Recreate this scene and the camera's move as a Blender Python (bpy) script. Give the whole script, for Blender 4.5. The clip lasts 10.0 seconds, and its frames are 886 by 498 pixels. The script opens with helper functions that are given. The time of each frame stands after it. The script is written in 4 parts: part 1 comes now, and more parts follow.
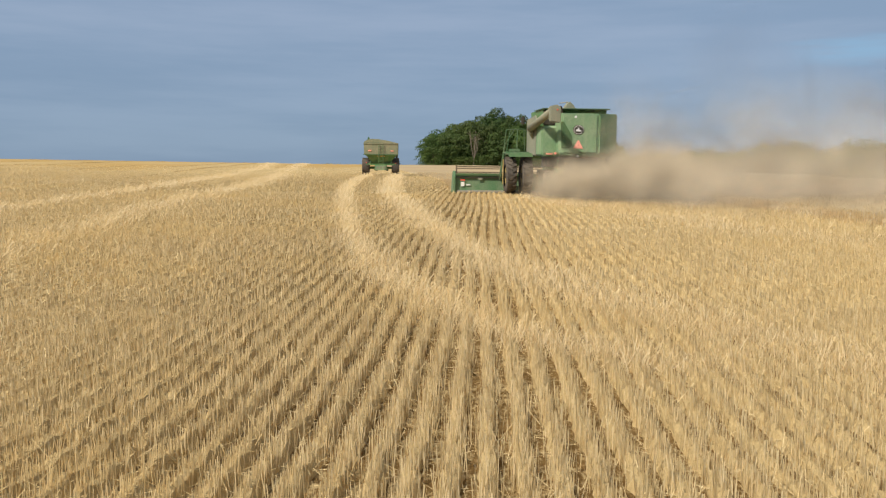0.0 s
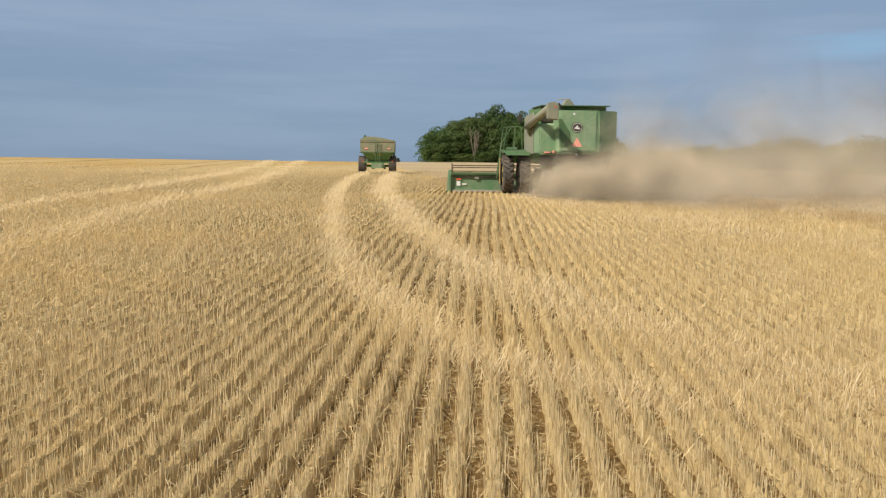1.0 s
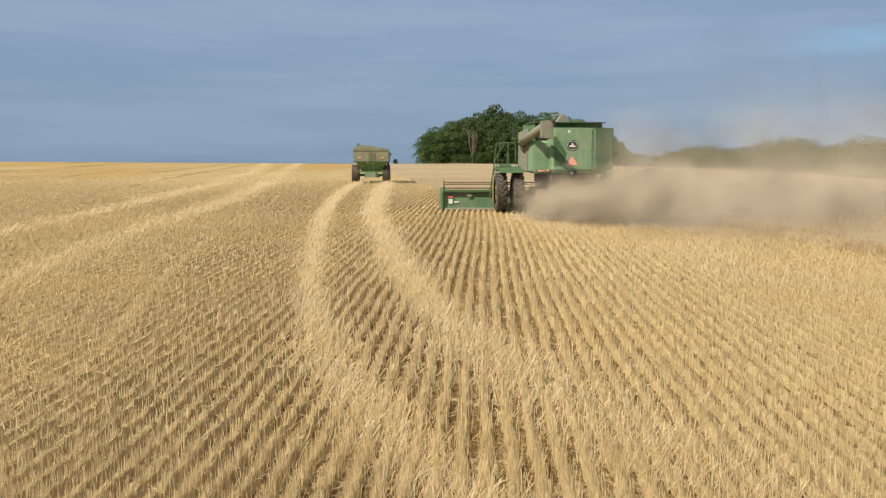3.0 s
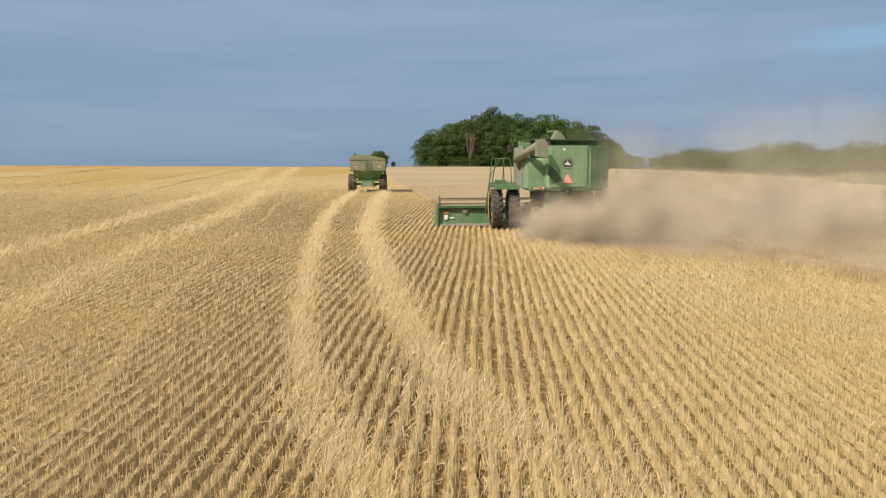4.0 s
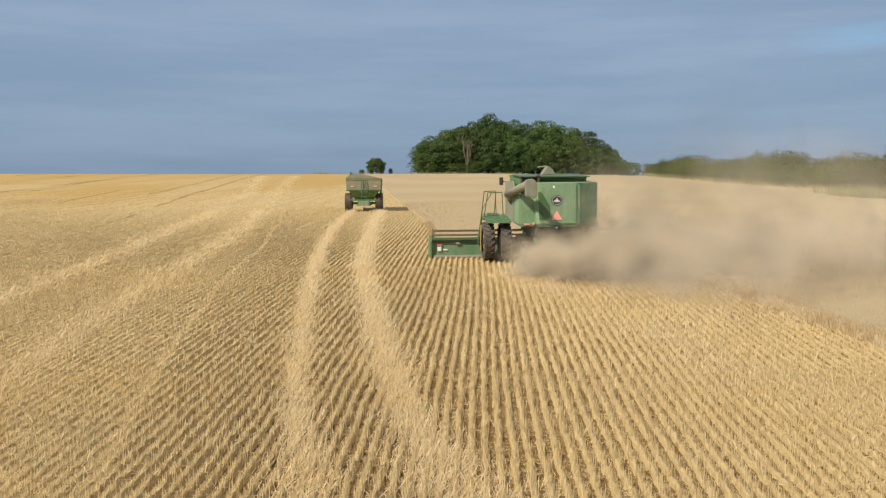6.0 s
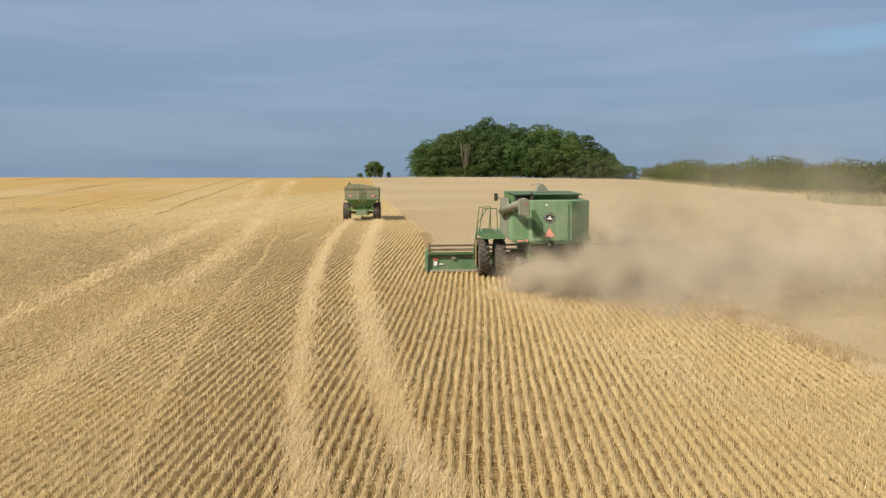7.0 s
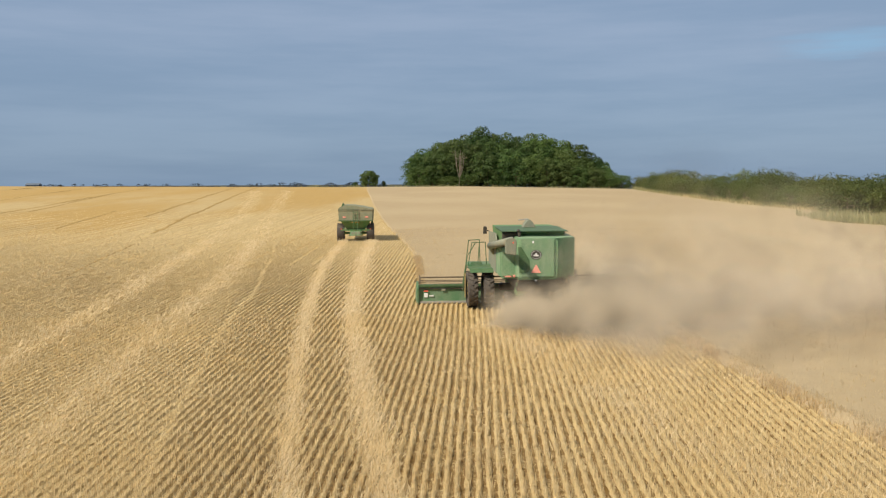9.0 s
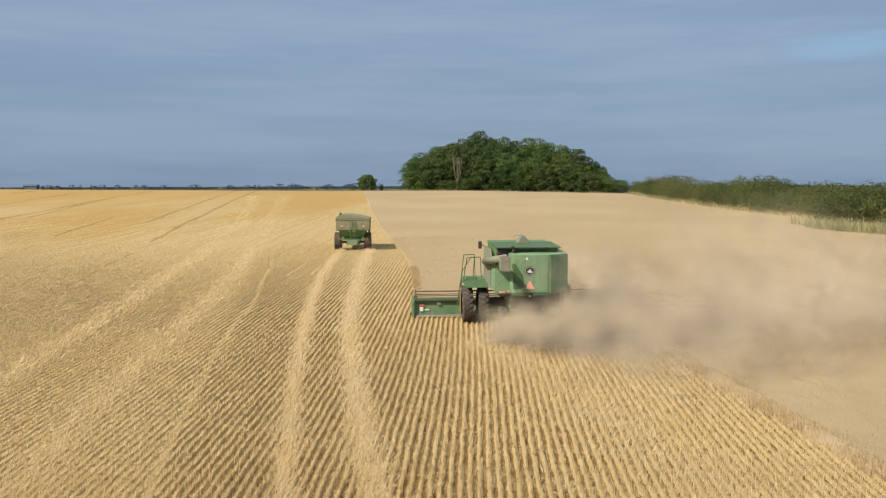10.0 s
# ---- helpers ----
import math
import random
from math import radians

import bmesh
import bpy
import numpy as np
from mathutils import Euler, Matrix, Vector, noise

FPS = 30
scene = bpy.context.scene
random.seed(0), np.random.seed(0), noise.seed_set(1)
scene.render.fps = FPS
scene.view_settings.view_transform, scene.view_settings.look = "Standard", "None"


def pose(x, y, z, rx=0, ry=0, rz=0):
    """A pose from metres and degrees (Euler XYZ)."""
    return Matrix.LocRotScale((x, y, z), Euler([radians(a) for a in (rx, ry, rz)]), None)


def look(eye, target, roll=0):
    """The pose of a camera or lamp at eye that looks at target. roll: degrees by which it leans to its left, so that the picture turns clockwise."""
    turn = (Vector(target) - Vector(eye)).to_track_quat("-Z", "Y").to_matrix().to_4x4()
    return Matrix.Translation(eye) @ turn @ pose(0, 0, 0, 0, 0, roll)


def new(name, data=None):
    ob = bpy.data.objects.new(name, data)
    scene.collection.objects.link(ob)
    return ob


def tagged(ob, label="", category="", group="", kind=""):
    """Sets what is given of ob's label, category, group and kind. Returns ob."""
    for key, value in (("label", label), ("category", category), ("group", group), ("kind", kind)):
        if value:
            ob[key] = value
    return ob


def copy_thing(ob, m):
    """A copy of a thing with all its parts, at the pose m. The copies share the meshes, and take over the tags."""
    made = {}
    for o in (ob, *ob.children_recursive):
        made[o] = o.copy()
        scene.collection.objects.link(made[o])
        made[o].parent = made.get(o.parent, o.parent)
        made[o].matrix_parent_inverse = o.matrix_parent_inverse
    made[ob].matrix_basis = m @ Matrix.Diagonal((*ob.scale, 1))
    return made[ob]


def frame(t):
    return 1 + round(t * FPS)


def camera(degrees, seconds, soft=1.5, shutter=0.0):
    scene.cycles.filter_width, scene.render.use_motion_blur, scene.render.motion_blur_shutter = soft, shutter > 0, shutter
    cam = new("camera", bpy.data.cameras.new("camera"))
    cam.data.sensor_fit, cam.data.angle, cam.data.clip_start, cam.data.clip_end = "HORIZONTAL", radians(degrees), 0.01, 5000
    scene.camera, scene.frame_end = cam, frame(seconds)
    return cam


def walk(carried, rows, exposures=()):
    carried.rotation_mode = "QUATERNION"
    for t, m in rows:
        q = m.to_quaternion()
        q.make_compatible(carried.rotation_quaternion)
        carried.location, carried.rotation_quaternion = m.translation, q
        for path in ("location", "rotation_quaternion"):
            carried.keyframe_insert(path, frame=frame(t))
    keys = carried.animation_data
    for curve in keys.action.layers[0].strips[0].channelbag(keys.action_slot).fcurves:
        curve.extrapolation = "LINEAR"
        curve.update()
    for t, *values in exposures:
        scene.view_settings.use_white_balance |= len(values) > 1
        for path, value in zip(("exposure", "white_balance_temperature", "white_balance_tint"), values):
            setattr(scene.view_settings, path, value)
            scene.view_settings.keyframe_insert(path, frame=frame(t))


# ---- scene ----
# The plan below is drawn in units of 0.8 m; UNIT brings the camera and all that is built to metres.
UNIT = 0.8

# The camera rises behind the machines while it drifts back a little.
cam = camera(53.0, 10.0, soft=1.25)
PATH = [
    (0.0, -1.07, -3.22, 0.33, 0.126, -4.257, 0.55),
    (1.0, -0.73, -1.76, 0.49, 0.210, -4.474, 0.42),
    (2.5, -0.39, -0.29, 1.24, 0.240, -4.622, 0.05),
    (4.0, -0.13, 0.15, 2.54, 0.110, -4.643, -0.15),
    (5.0, 0.04, 0.00, 3.43, 0.070, -4.616, -0.35),
    (5.5, 0.09, -0.32, 3.90, 0.032, -4.595, -0.36),
    (7.0, 0.30, -1.95, 5.26, -0.108, -4.527, -0.36),
    (8.0, 0.45, -2.63, 6.20, -0.245, -4.419, -0.38),
    (9.0, 0.64, -3.14, 7.07, -0.388, -4.288, -0.32),
    (10.0, 0.78, -3.81, 7.92, -0.525, -4.188, -0.18),
]
walk(cam, [(t, pose(x * UNIT, y * UNIT, z * UNIT, 90 + pitch, 0, yaw) @ pose(0, 0, 0, 0, 0, roll)) for t, x, y, z, yaw, pitch, roll in PATH])

# ---- world, sun ----
SUN_EL, SUN_AZ = radians(44), radians(-129)
sun_dir = Vector((math.sin(SUN_AZ) * math.cos(SUN_EL), math.cos(SUN_AZ) * math.cos(SUN_EL), math.sin(SUN_EL)))


class Nodes:
    """Short hand for one node tree."""

    def __init__(self, tree):
        self.t = tree
        tree.nodes.clear()

    def add(self, kind, **values):
        n = self.t.nodes.new(kind)
        ins = values.pop("ins", {})
        for key, value in values.items():
            setattr(n, key, value)
        for key, value in ins.items():
            if isinstance(value, bpy.types.NodeSocket):
                self.t.links.new(value, n.inputs[key])
            else:
                n.inputs[key].default_value = value
        return n

    def mix(self, f, a, b, blend="MIX"):
        n = self.t.nodes.new("ShaderNodeMix")
        n.data_type, n.blend_type = "RGBA", blend
        for k, v in ((0, f), (6, a), (7, b)):
            if isinstance(v, bpy.types.NodeSocket):
                self.t.links.new(v, n.inputs[k])
            else:
                n.inputs[k].default_value = v if k == 0 else (*v[:3], 1)
        return n.outputs[2]

    def math(self, op, a, b=0.0, clamp=False):
        n = self.t.nodes.new("ShaderNodeMath")
        n.operation, n.use_clamp = op, clamp
        for k, v in ((0, a), (1, b)):
            if isinstance(v, bpy.types.NodeSocket):
                self.t.links.new(v, n.inputs[k])
            else:
                n.inputs[k].default_value = v
        return n.outputs[0]

    def ramp(self, f, a, b, lo=0.0, hi=1.0):
        n = self.t.nodes.new("ShaderNodeMapRange")
        n.interpolation_type = "SMOOTHSTEP"
        self.t.links.new(f, n.inputs[0])
        for k, v in ((1, a), (2, b), (3, lo), (4, hi)):
            n.inputs[k].default_value = v
        return n.outputs[0]

    def noise(self, vec, scale, detail=4.0, rough=0.55, stretch=(1, 1, 1), turn=(0, 0, 0)):
        m = self.add("ShaderNodeMapping", ins={0: vec, 2: turn, 3: stretch})
        n = self.add("ShaderNodeTexNoise", ins={"Vector": m.outputs[0], "Scale": scale, "Detail": detail, "Roughness": rough})
        return n.outputs[0]


world = bpy.data.worlds.new("sky")
scene.world = world
world.use_nodes = True
w = Nodes(world.node_tree)
sky = w.add("ShaderNodeTexSky", sky_type="NISHITA", sun_disc=False, sun_elevation=SUN_EL, sun_rotation=SUN_AZ % (2 * math.pi), altitude=100, air_density=1.0, dust_density=1.0, ozone_density=1.5)
way = w.add("ShaderNodeTexCoord").outputs["Generated"]
# a high, thin grey-blue cloud sheet with long soft streaks and one gap of clear blue
streak = w.noise(way, 2.2, 6, 0.55, (0.9, 0.9, 7.5), (0.0, 0.03, 0.0))
fine = w.noise(way, 6.0, 7, 0.6, (0.8, 0.8, 8.0), (0.0, -0.02, 0.3))
cover = w.math("ADD", w.math("MULTIPLY", streak, 0.7), w.math("MULTIPLY", fine, 0.3))
cover = w.ramp(cover, 0.36, 0.64)
sep = w.add("ShaderNodeSeparateXYZ", ins={0: way})
low = w.ramp(sep.outputs[2], 0.0, 0.2)
grey = w.mix(low, (0.20, 0.30, 0.445), (0.25, 0.35, 0.50))
pale = w.mix(low, (0.255, 0.36, 0.505), (0.325, 0.415, 0.565))
cloud = w.mix(cover, grey, pale)
high = w.ramp(sep.outputs[2], 0.22, 0.75)
cloud = w.mix(high, cloud, w.mix(cover, (0.40, 0.43, 0.47), (0.52, 0.53, 0.54)))
scaled = w.mix(1.0, sky.outputs[0], (0.09, 0.09, 0.09), "MULTIPLY")
gap_v = w.add("ShaderNodeVectorMath", operation="SUBTRACT", ins={0: way, 1: (0.420, 0.898, 0.137)})
gap_m = w.add("ShaderNodeVectorMath", operation="MULTIPLY", ins={0: gap_v.outputs[0], 1: (9.5, 7.0, 62.0)})
gap_l = w.add("ShaderNodeVectorMath", operation="LENGTH", ins={0: gap_m.outputs[0]}).outputs[1]
gap_n = w.math("ADD", gap_l, w.math("MULTIPLY", w.math("SUBTRACT", fine, 0.5), 2.2))
clear = w.ramp(gap_n, 0.35, 1.05, 0.75, 0.0)
cloud = w.mix(clear, cloud, (0.27, 0.47, 0.68))
veil = w.mix(0.88, scaled, cloud)
back = w.add("ShaderNodeBackground", ins={0: veil, 1: 1.0})
w.add("ShaderNodeOutputWorld", ins={0: back.outputs[0]})

sun = new("sun", bpy.data.lights.new("sun", "SUN"))
sun.data.energy, sun.data.angle, sun.data.color = 5.0, radians(0.9), (1.0, 0.93, 0.795)
sun.matrix_world = look(sun_dir * 50, (0, 0, 0))
scene.view_settings.exposure = 0.0
scene.cycles.transparent_max_bounces = 192


# ---- materials ----
def material(name, build, rough=0.8, metal=0.0, spec=0.3):
    m = bpy.data.materials.new(name)
    m.use_nodes = True
    n = Nodes(m.node_tree)
    bsdf = n.add("ShaderNodeBsdfPrincipled", ins={"Roughness": rough, "Metallic": metal, "Specular IOR Level": spec})
    out = n.add("ShaderNodeOutputMaterial", ins={0: bsdf.outputs[0]})
    build(n, bsdf, out)
    return m


def paint(name, color, dusty=(0.42, 0.33, 0.22), dust=0.35, rough=0.45, metal=0.0, scale=1.0):
    """Painted or rubber surface with streaky field dust on it."""
    def build(n, b, out):
        at = n.add("ShaderNodeTexCoord").outputs["Object"]
        big = n.noise(at, 1.6 * scale, 5, 0.6, (1, 1, 0.5))
        small = n.noise(at, 18 * scale, 4, 0.6)
        f = n.math("ADD", n.math("MULTIPLY", big, 0.65), n.math("MULTIPLY", small, 0.35))
        f = n.ramp(f, 0.32, 0.72, 0.25 * dust, 1.0 * dust)
        tone = n.mix(n.ramp(small, 0.3, 0.7), tuple(c * 0.88 for c in color), tuple(min(1, c * 1.1) for c in color))
        n.t.links.new(n.mix(f, tone, dusty), b.inputs["Base Color"])
        n.t.links.new(n.ramp(f, 0.0, 0.6, rough, 0.85), b.inputs["Roughness"])
        bump = n.add("ShaderNodeBump", ins={"Strength": 0.15, "Distance": 0.02, "Height": small})
        n.t.links.new(bump.outputs[0], b.inputs["Normal"])
    return material(name, build, rough, metal)


def straw(name, dark, light, through_light=0.36):
    """Dry stalks: each one has a tone of its own."""
    def build(n, b, out):
        geo = n.add("ShaderNodeNewGeometry")
        at = n.add("ShaderNodeTexCoord").outputs["Object"]
        tone = n.mix(geo.outputs["Random Per Island"], dark, light)
        patch = n.noise(at, 0.16, 5, 0.6)
        tone = n.mix(n.ramp(patch, 0.40, 0.66, 0.0, 0.55), tone, (light[0] * 0.86, light[1] * 0.79, light[2] * 0.62))
        n.t.links.new(tone, b.inputs["Base Color"])
        tr = n.add("ShaderNodeBsdfTranslucent", ins={0: tone})
        mx = n.add("ShaderNodeMixShader", ins={0: through_light, 1: b.outputs[0], 2: tr.outputs[0]})
        n.t.links.new(mx.outputs[0], out.inputs[0])
    return material(name, build, 0.6, 0.0, 0.25)


def leaves(name, dark, light, olive):
    def build(n, b, out):
        geo = n.add("ShaderNodeNewGeometry")
        at = n.add("ShaderNodeTexCoord").outputs["Object"]
        who = n.add("ShaderNodeObjectInfo").outputs["Random"]
        tone = n.mix(n.math("ADD", n.math("MULTIPLY", geo.outputs["Random Per Island"], 0.45), 0.28), dark, light)
        tone = n.mix(n.ramp(n.noise(at, 0.55, 4), 0.44, 0.66, 0.0, 0.55), tone, olive)
        tone = n.mix(n.math("MULTIPLY", who, 0.75), tone, olive)
        shade = n.math("ADD", n.math("MULTIPLY", n.math("FRACT", n.math("MULTIPLY", who, 7.3)), 0.55), 0.7)
        tone = n.mix(1.0, tone, n.add("ShaderNodeCombineXYZ", ins={0: shade, 1: shade, 2: shade}).outputs[0], "MULTIPLY")
        n.t.links.new(tone, b.inputs["Base Color"])
        tr = n.add("ShaderNodeBsdfTranslucent", ins={0: tone})
        mx = n.add("ShaderNodeMixShader", ins={0: 0.25, 1: b.outputs[0], 2: tr.outputs[0]})
        n.t.links.new(mx.outputs[0], out.inputs[0])
    return material(name, build, 0.55, 0.0, 0.3)


def ground_build(n, b, out):
    at = n.add("ShaderNodeTexCoord").outputs["Object"]
    xyz = n.add("ShaderNodeSeparateXYZ", ins={0: at})
    grain = n.noise(at, 22, 6, 0.7, (1, 0.45, 1))
    mid = n.noise(at, 1.3, 5, 0.6)
    rowy = n.noise(at, 2.2, 3, 0.6, (1.0, 0.05, 1.0), (0, 0, ROW_AZ))
    wide = n.noise(at, 0.045, 4, 0.55, (1.0, 0.3, 1.0))
    soil = n.mix(grain, (0.11, 0.06, 0.02), (0.29, 0.18, 0.065))
    litter = n.mix(grain, (0.34, 0.245, 0.115), (0.64, 0.50, 0.27))
    near = n.mix(n.ramp(n.math("ADD", n.math("MULTIPLY", grain, 0.6), n.math("MULTIPLY", mid, 0.4)), 0.46, 0.62), soil, litter)
    side_litter = n.ramp(n.math("ADD", xyz.outputs[0], n.math("MULTIPLY", xyz.outputs[1], 0.14)), -6.5, -1.0, 0.9, 0.0)
    near = n.mix(side_litter, near, litter)
    pale = n.mix(grain, (0.40, 0.29, 0.135), (0.54, 0.405, 0.205))
    gold = n.mix(grain, (0.375, 0.24, 0.08), (0.485, 0.325, 0.125))
    far = n.mix(n.ramp(wide, 0.42, 0.62), pale, gold)
    far = n.mix(n.ramp(rowy, 0.45, 0.7, 0.0, 0.35), far, (0.33, 0.22, 0.09))
    back = n.ramp(xyz.outputs[1], 150, 260)
    side = n.ramp(n.math("ADD", xyz.outputs[0], n.math("MULTIPLY", xyz.outputs[1], 0.06)), -25, 5, 1.0, 0.0)
    far = n.mix(n.math("MULTIPLY", n.math("MULTIPLY", back, side), 0.75), far, gold)
    col = n.mix(n.ramp(xyz.outputs[1], 22, 62), near, far)
    plain = n.mix(n.ramp(n.noise(at, 0.004, 4), 0.4, 0.6), (0.05, 0.062, 0.045), (0.12, 0.115, 0.075))
    col = n.mix(n.ramp(xyz.outputs[1], 380, 480), col, plain)
    n.t.links.new(col, b.inputs["Base Color"])
    bump = n.add("ShaderNodeBump", ins={"Strength": 0.7, "Distance": 0.05, "Height": grain})
    n.t.links.new(bump.outputs[0], b.inputs["Normal"])


def crop_build(n, b, out):
    at = n.add("ShaderNodeTexCoord").outputs["Object"]
    ears = n.noise(at, 26, 5, 0.7)
    clump = n.noise(at, 1.7, 5, 0.65, (1, 0.6, 1))
    dash = n.noise(at, 0.9, 4, 0.6, (0.35, 0.5, 1))
    wide = n.noise(at, 0.05, 3, 0.5, (0.7, 0.7, 1))
    tone = n.mix(ears, (0.30, 0.22, 0.125), (0.51, 0.40, 0.245))
    tone = n.mix(n.ramp(clump, 0.3, 0.7, 0.0, 0.35), tone, (0.41, 0.29, 0.16))
    tone = n.mix(n.ramp(dash, 0.52, 0.68, 0.0, 0.4), tone, (0.37, 0.265, 0.145))
    tone = n.mix(n.ramp(wide, 0.4, 0.65, 0.0, 0.3), tone, (0.52, 0.41, 0.25))
    n.t.links.new(tone, b.inputs["Base Color"])
    both = n.math("ADD", ears, n.math("ADD", n.math("MULTIPLY", clump, 0.5), n.math("MULTIPLY", dash, 0.7)))
    bump = n.add("ShaderNodeBump", ins={"Strength": 0.6, "Distance": 0.06, "Height": both})
    n.t.links.new(bump.outputs[0], b.inputs["Normal"])


DUST_COVER = 0.085


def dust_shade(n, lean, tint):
    """Dust scatters alike in all directions, so each material shares one shading direction; lean turns it sunward to
    brighten.
    """
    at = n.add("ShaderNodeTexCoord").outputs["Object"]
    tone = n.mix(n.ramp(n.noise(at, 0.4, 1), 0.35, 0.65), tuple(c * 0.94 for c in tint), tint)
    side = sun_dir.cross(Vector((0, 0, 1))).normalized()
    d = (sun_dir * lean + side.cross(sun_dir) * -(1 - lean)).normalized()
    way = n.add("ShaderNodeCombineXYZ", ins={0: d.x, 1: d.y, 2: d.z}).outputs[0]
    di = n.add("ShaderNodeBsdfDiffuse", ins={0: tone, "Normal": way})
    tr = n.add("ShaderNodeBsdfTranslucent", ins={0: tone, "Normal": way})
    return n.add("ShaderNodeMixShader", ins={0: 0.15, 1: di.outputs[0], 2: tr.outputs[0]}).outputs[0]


def dust_build(n, b, out, cover, lean, tint=(0.64, 0.55, 0.43)):
    """Soft puffs: dense in the middle of each, fading out to its rim."""
    uv = n.add("ShaderNodeUVMap").outputs[0]
    mid = n.add("ShaderNodeVectorMath", operation="SUBTRACT", ins={0: uv, 1: (0.5, 0.5, 0)}).outputs[0]
    rim = n.add("ShaderNodeVectorMath", operation="LENGTH", ins={0: mid}).outputs[1]
    thick = n.ramp(rim, 0.0, 0.48, cover * 0.8, 0.0)
    thin = n.add("ShaderNodeBsdfTransparent")
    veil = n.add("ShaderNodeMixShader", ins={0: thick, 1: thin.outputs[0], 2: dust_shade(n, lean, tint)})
    n.t.links.new(veil.outputs[0], out.inputs[0])


def bark_build(n, b, out):
    at = n.add("ShaderNodeTexCoord").outputs["Object"]
    g = n.noise(at, 6, 5, 0.6, (1, 1, 0.2))
    n.t.links.new(n.mix(g, (0.10, 0.075, 0.05), (0.27, 0.21, 0.15)), b.inputs["Base Color"])


ROW_AZ = radians(2.5)   # the drill rows run this far to the right of straight ahead
M_GROUND = material("stubble_ground", ground_build, 0.95, 0, 0.1)


def ridge_build(n, b, out):
    at = n.add("ShaderNodeTexCoord").outputs["Object"]
    g = n.noise(at, 30, 5, 0.7, (1, 1, 0.25))
    c = n.noise(at, 1.1, 4, 0.6)
    tone = n.mix(g, (0.40, 0.28, 0.12), (0.72, 0.55, 0.295))
    tone = n.mix(n.ramp(c, 0.4, 0.7, 0.0, 0.4), tone, (0.58, 0.425, 0.205))
    n.t.links.new(tone, b.inputs["Base Color"])
    bump = n.add("ShaderNodeBump", ins={"Strength": 0.8, "Distance": 0.05, "Height": g})
    n.t.links.new(bump.outputs[0], b.inputs["Normal"])


def track_build(n, b, out):
    at = n.add("ShaderNodeTexCoord").outputs["Object"]
    g = n.noise(at, 9, 5, 0.7)
    c = n.noise(at, 0.8, 4, 0.6)
    tone = n.mix(g, (0.20, 0.125, 0.04), (0.44, 0.30, 0.11))
    n.t.links.new(n.mix(n.ramp(c, 0.45, 0.65), tone, (0.46, 0.31, 0.12)), b.inputs["Base Color"])


M_RIDGE = material("stubble_row", ridge_build, 0.9, 0, 0.1)
M_CROP = material("ripe_wheat", crop_build, 0.9, 0, 0.1)
M_STUBBLE = straw("stubble_straw", (0.50, 0.375, 0.19), (0.82, 0.67, 0.41), 0.40)
M_PALE = straw("pale_straw", (0.64, 0.49, 0.26), (0.86, 0.71, 0.46))
M_EAR = straw("wheat_stalk", (0.52, 0.39, 0.22), (0.72, 0.57, 0.355), 0.5)
M_LITTER = straw("straw_litter", (0.42, 0.29, 0.12), (0.82, 0.66, 0.38), 0.1)
# lit and duller copies of one dust, brightness set by lean and tint
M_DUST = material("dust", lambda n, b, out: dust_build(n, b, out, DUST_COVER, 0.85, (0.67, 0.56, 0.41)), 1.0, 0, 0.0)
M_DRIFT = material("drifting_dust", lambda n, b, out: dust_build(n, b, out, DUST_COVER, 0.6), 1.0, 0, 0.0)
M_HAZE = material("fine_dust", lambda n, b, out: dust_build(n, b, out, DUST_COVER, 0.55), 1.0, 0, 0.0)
M_LEAF = leaves("grove_leaf", (0.016, 0.052, 0.012), (0.08, 0.155, 0.03), (0.095, 0.125, 0.03))
M_BUSH = leaves("bush_leaf", (0.035, 0.07, 0.018), (0.12, 0.165, 0.036), (0.125, 0.125, 0.036))
M_REED = straw("dry_reed", (0.20, 0.22, 0.09), (0.48, 0.45, 0.24))
# the blue of distant haze is put into these leaf colours
M_FAR = leaves("hazed_far_leaf", (0.035, 0.05, 0.066), (0.06, 0.08, 0.10), (0.05, 0.065, 0.08))
M_TRACK = material("wheel_track", track_build, 0.95, 0, 0.1)
# blue-grey of distant haze, put into the barn's base colour
M_BARN = paint("hazed_barn", (0.10, 0.13, 0.17), dust=0.1, rough=0.8, scale=0.1)
M_BARK = material("bark", bark_build, 0.9, 0, 0.1)
M_DEAD = paint("dead_wood", (0.21, 0.175, 0.135), dust=0.1, rough=0.8)
M_GREEN = paint("machine_green", (0.035, 0.20, 0.05), dust=0.42)
M_GREEN_PALE = paint("dusty_green", (0.095, 0.245, 0.105), dusty=(0.39, 0.42, 0.29), dust=0.68)
M_HEADER = paint("header_green", (0.045, 0.165, 0.06), dusty=(0.30, 0.31, 0.22), dust=0.62)
M_GREEN_DARK = paint("shaded_green", (0.02, 0.11, 0.035), dust=0.3)
M_TANKGREY = paint("dusty_tarpaulin", (0.16, 0.20, 0.12), dust=0.55, rough=0.8)
M_BLACK = paint("black_metal", (0.018, 0.018, 0.018), dust=0.22, rough=0.5)
M_RUBBER = paint("tyre_rubber", (0.03, 0.028, 0.027), dusty=(0.26, 0.21, 0.16), dust=0.5, rough=0.85)
M_YELLOW = paint("rim_yellow", (0.5, 0.36, 0.06), dust=0.7)
M_WHITE = paint("white_decal", (0.8, 0.8, 0.78), dust=0.15)
M_RED = paint("red_reflector", (0.85, 0.10, 0.06), dust=0.12, rough=0.35)
M_ORANGE = paint("orange_reflector", (0.92, 0.30, 0.20), dusty=(0.85, 0.55, 0.48), dust=0.5, rough=0.35)
M_COVER = paint("tank_cover_green", (0.045, 0.11, 0.05), dusty=(0.20, 0.22, 0.15), dust=0.5, rough=0.6)
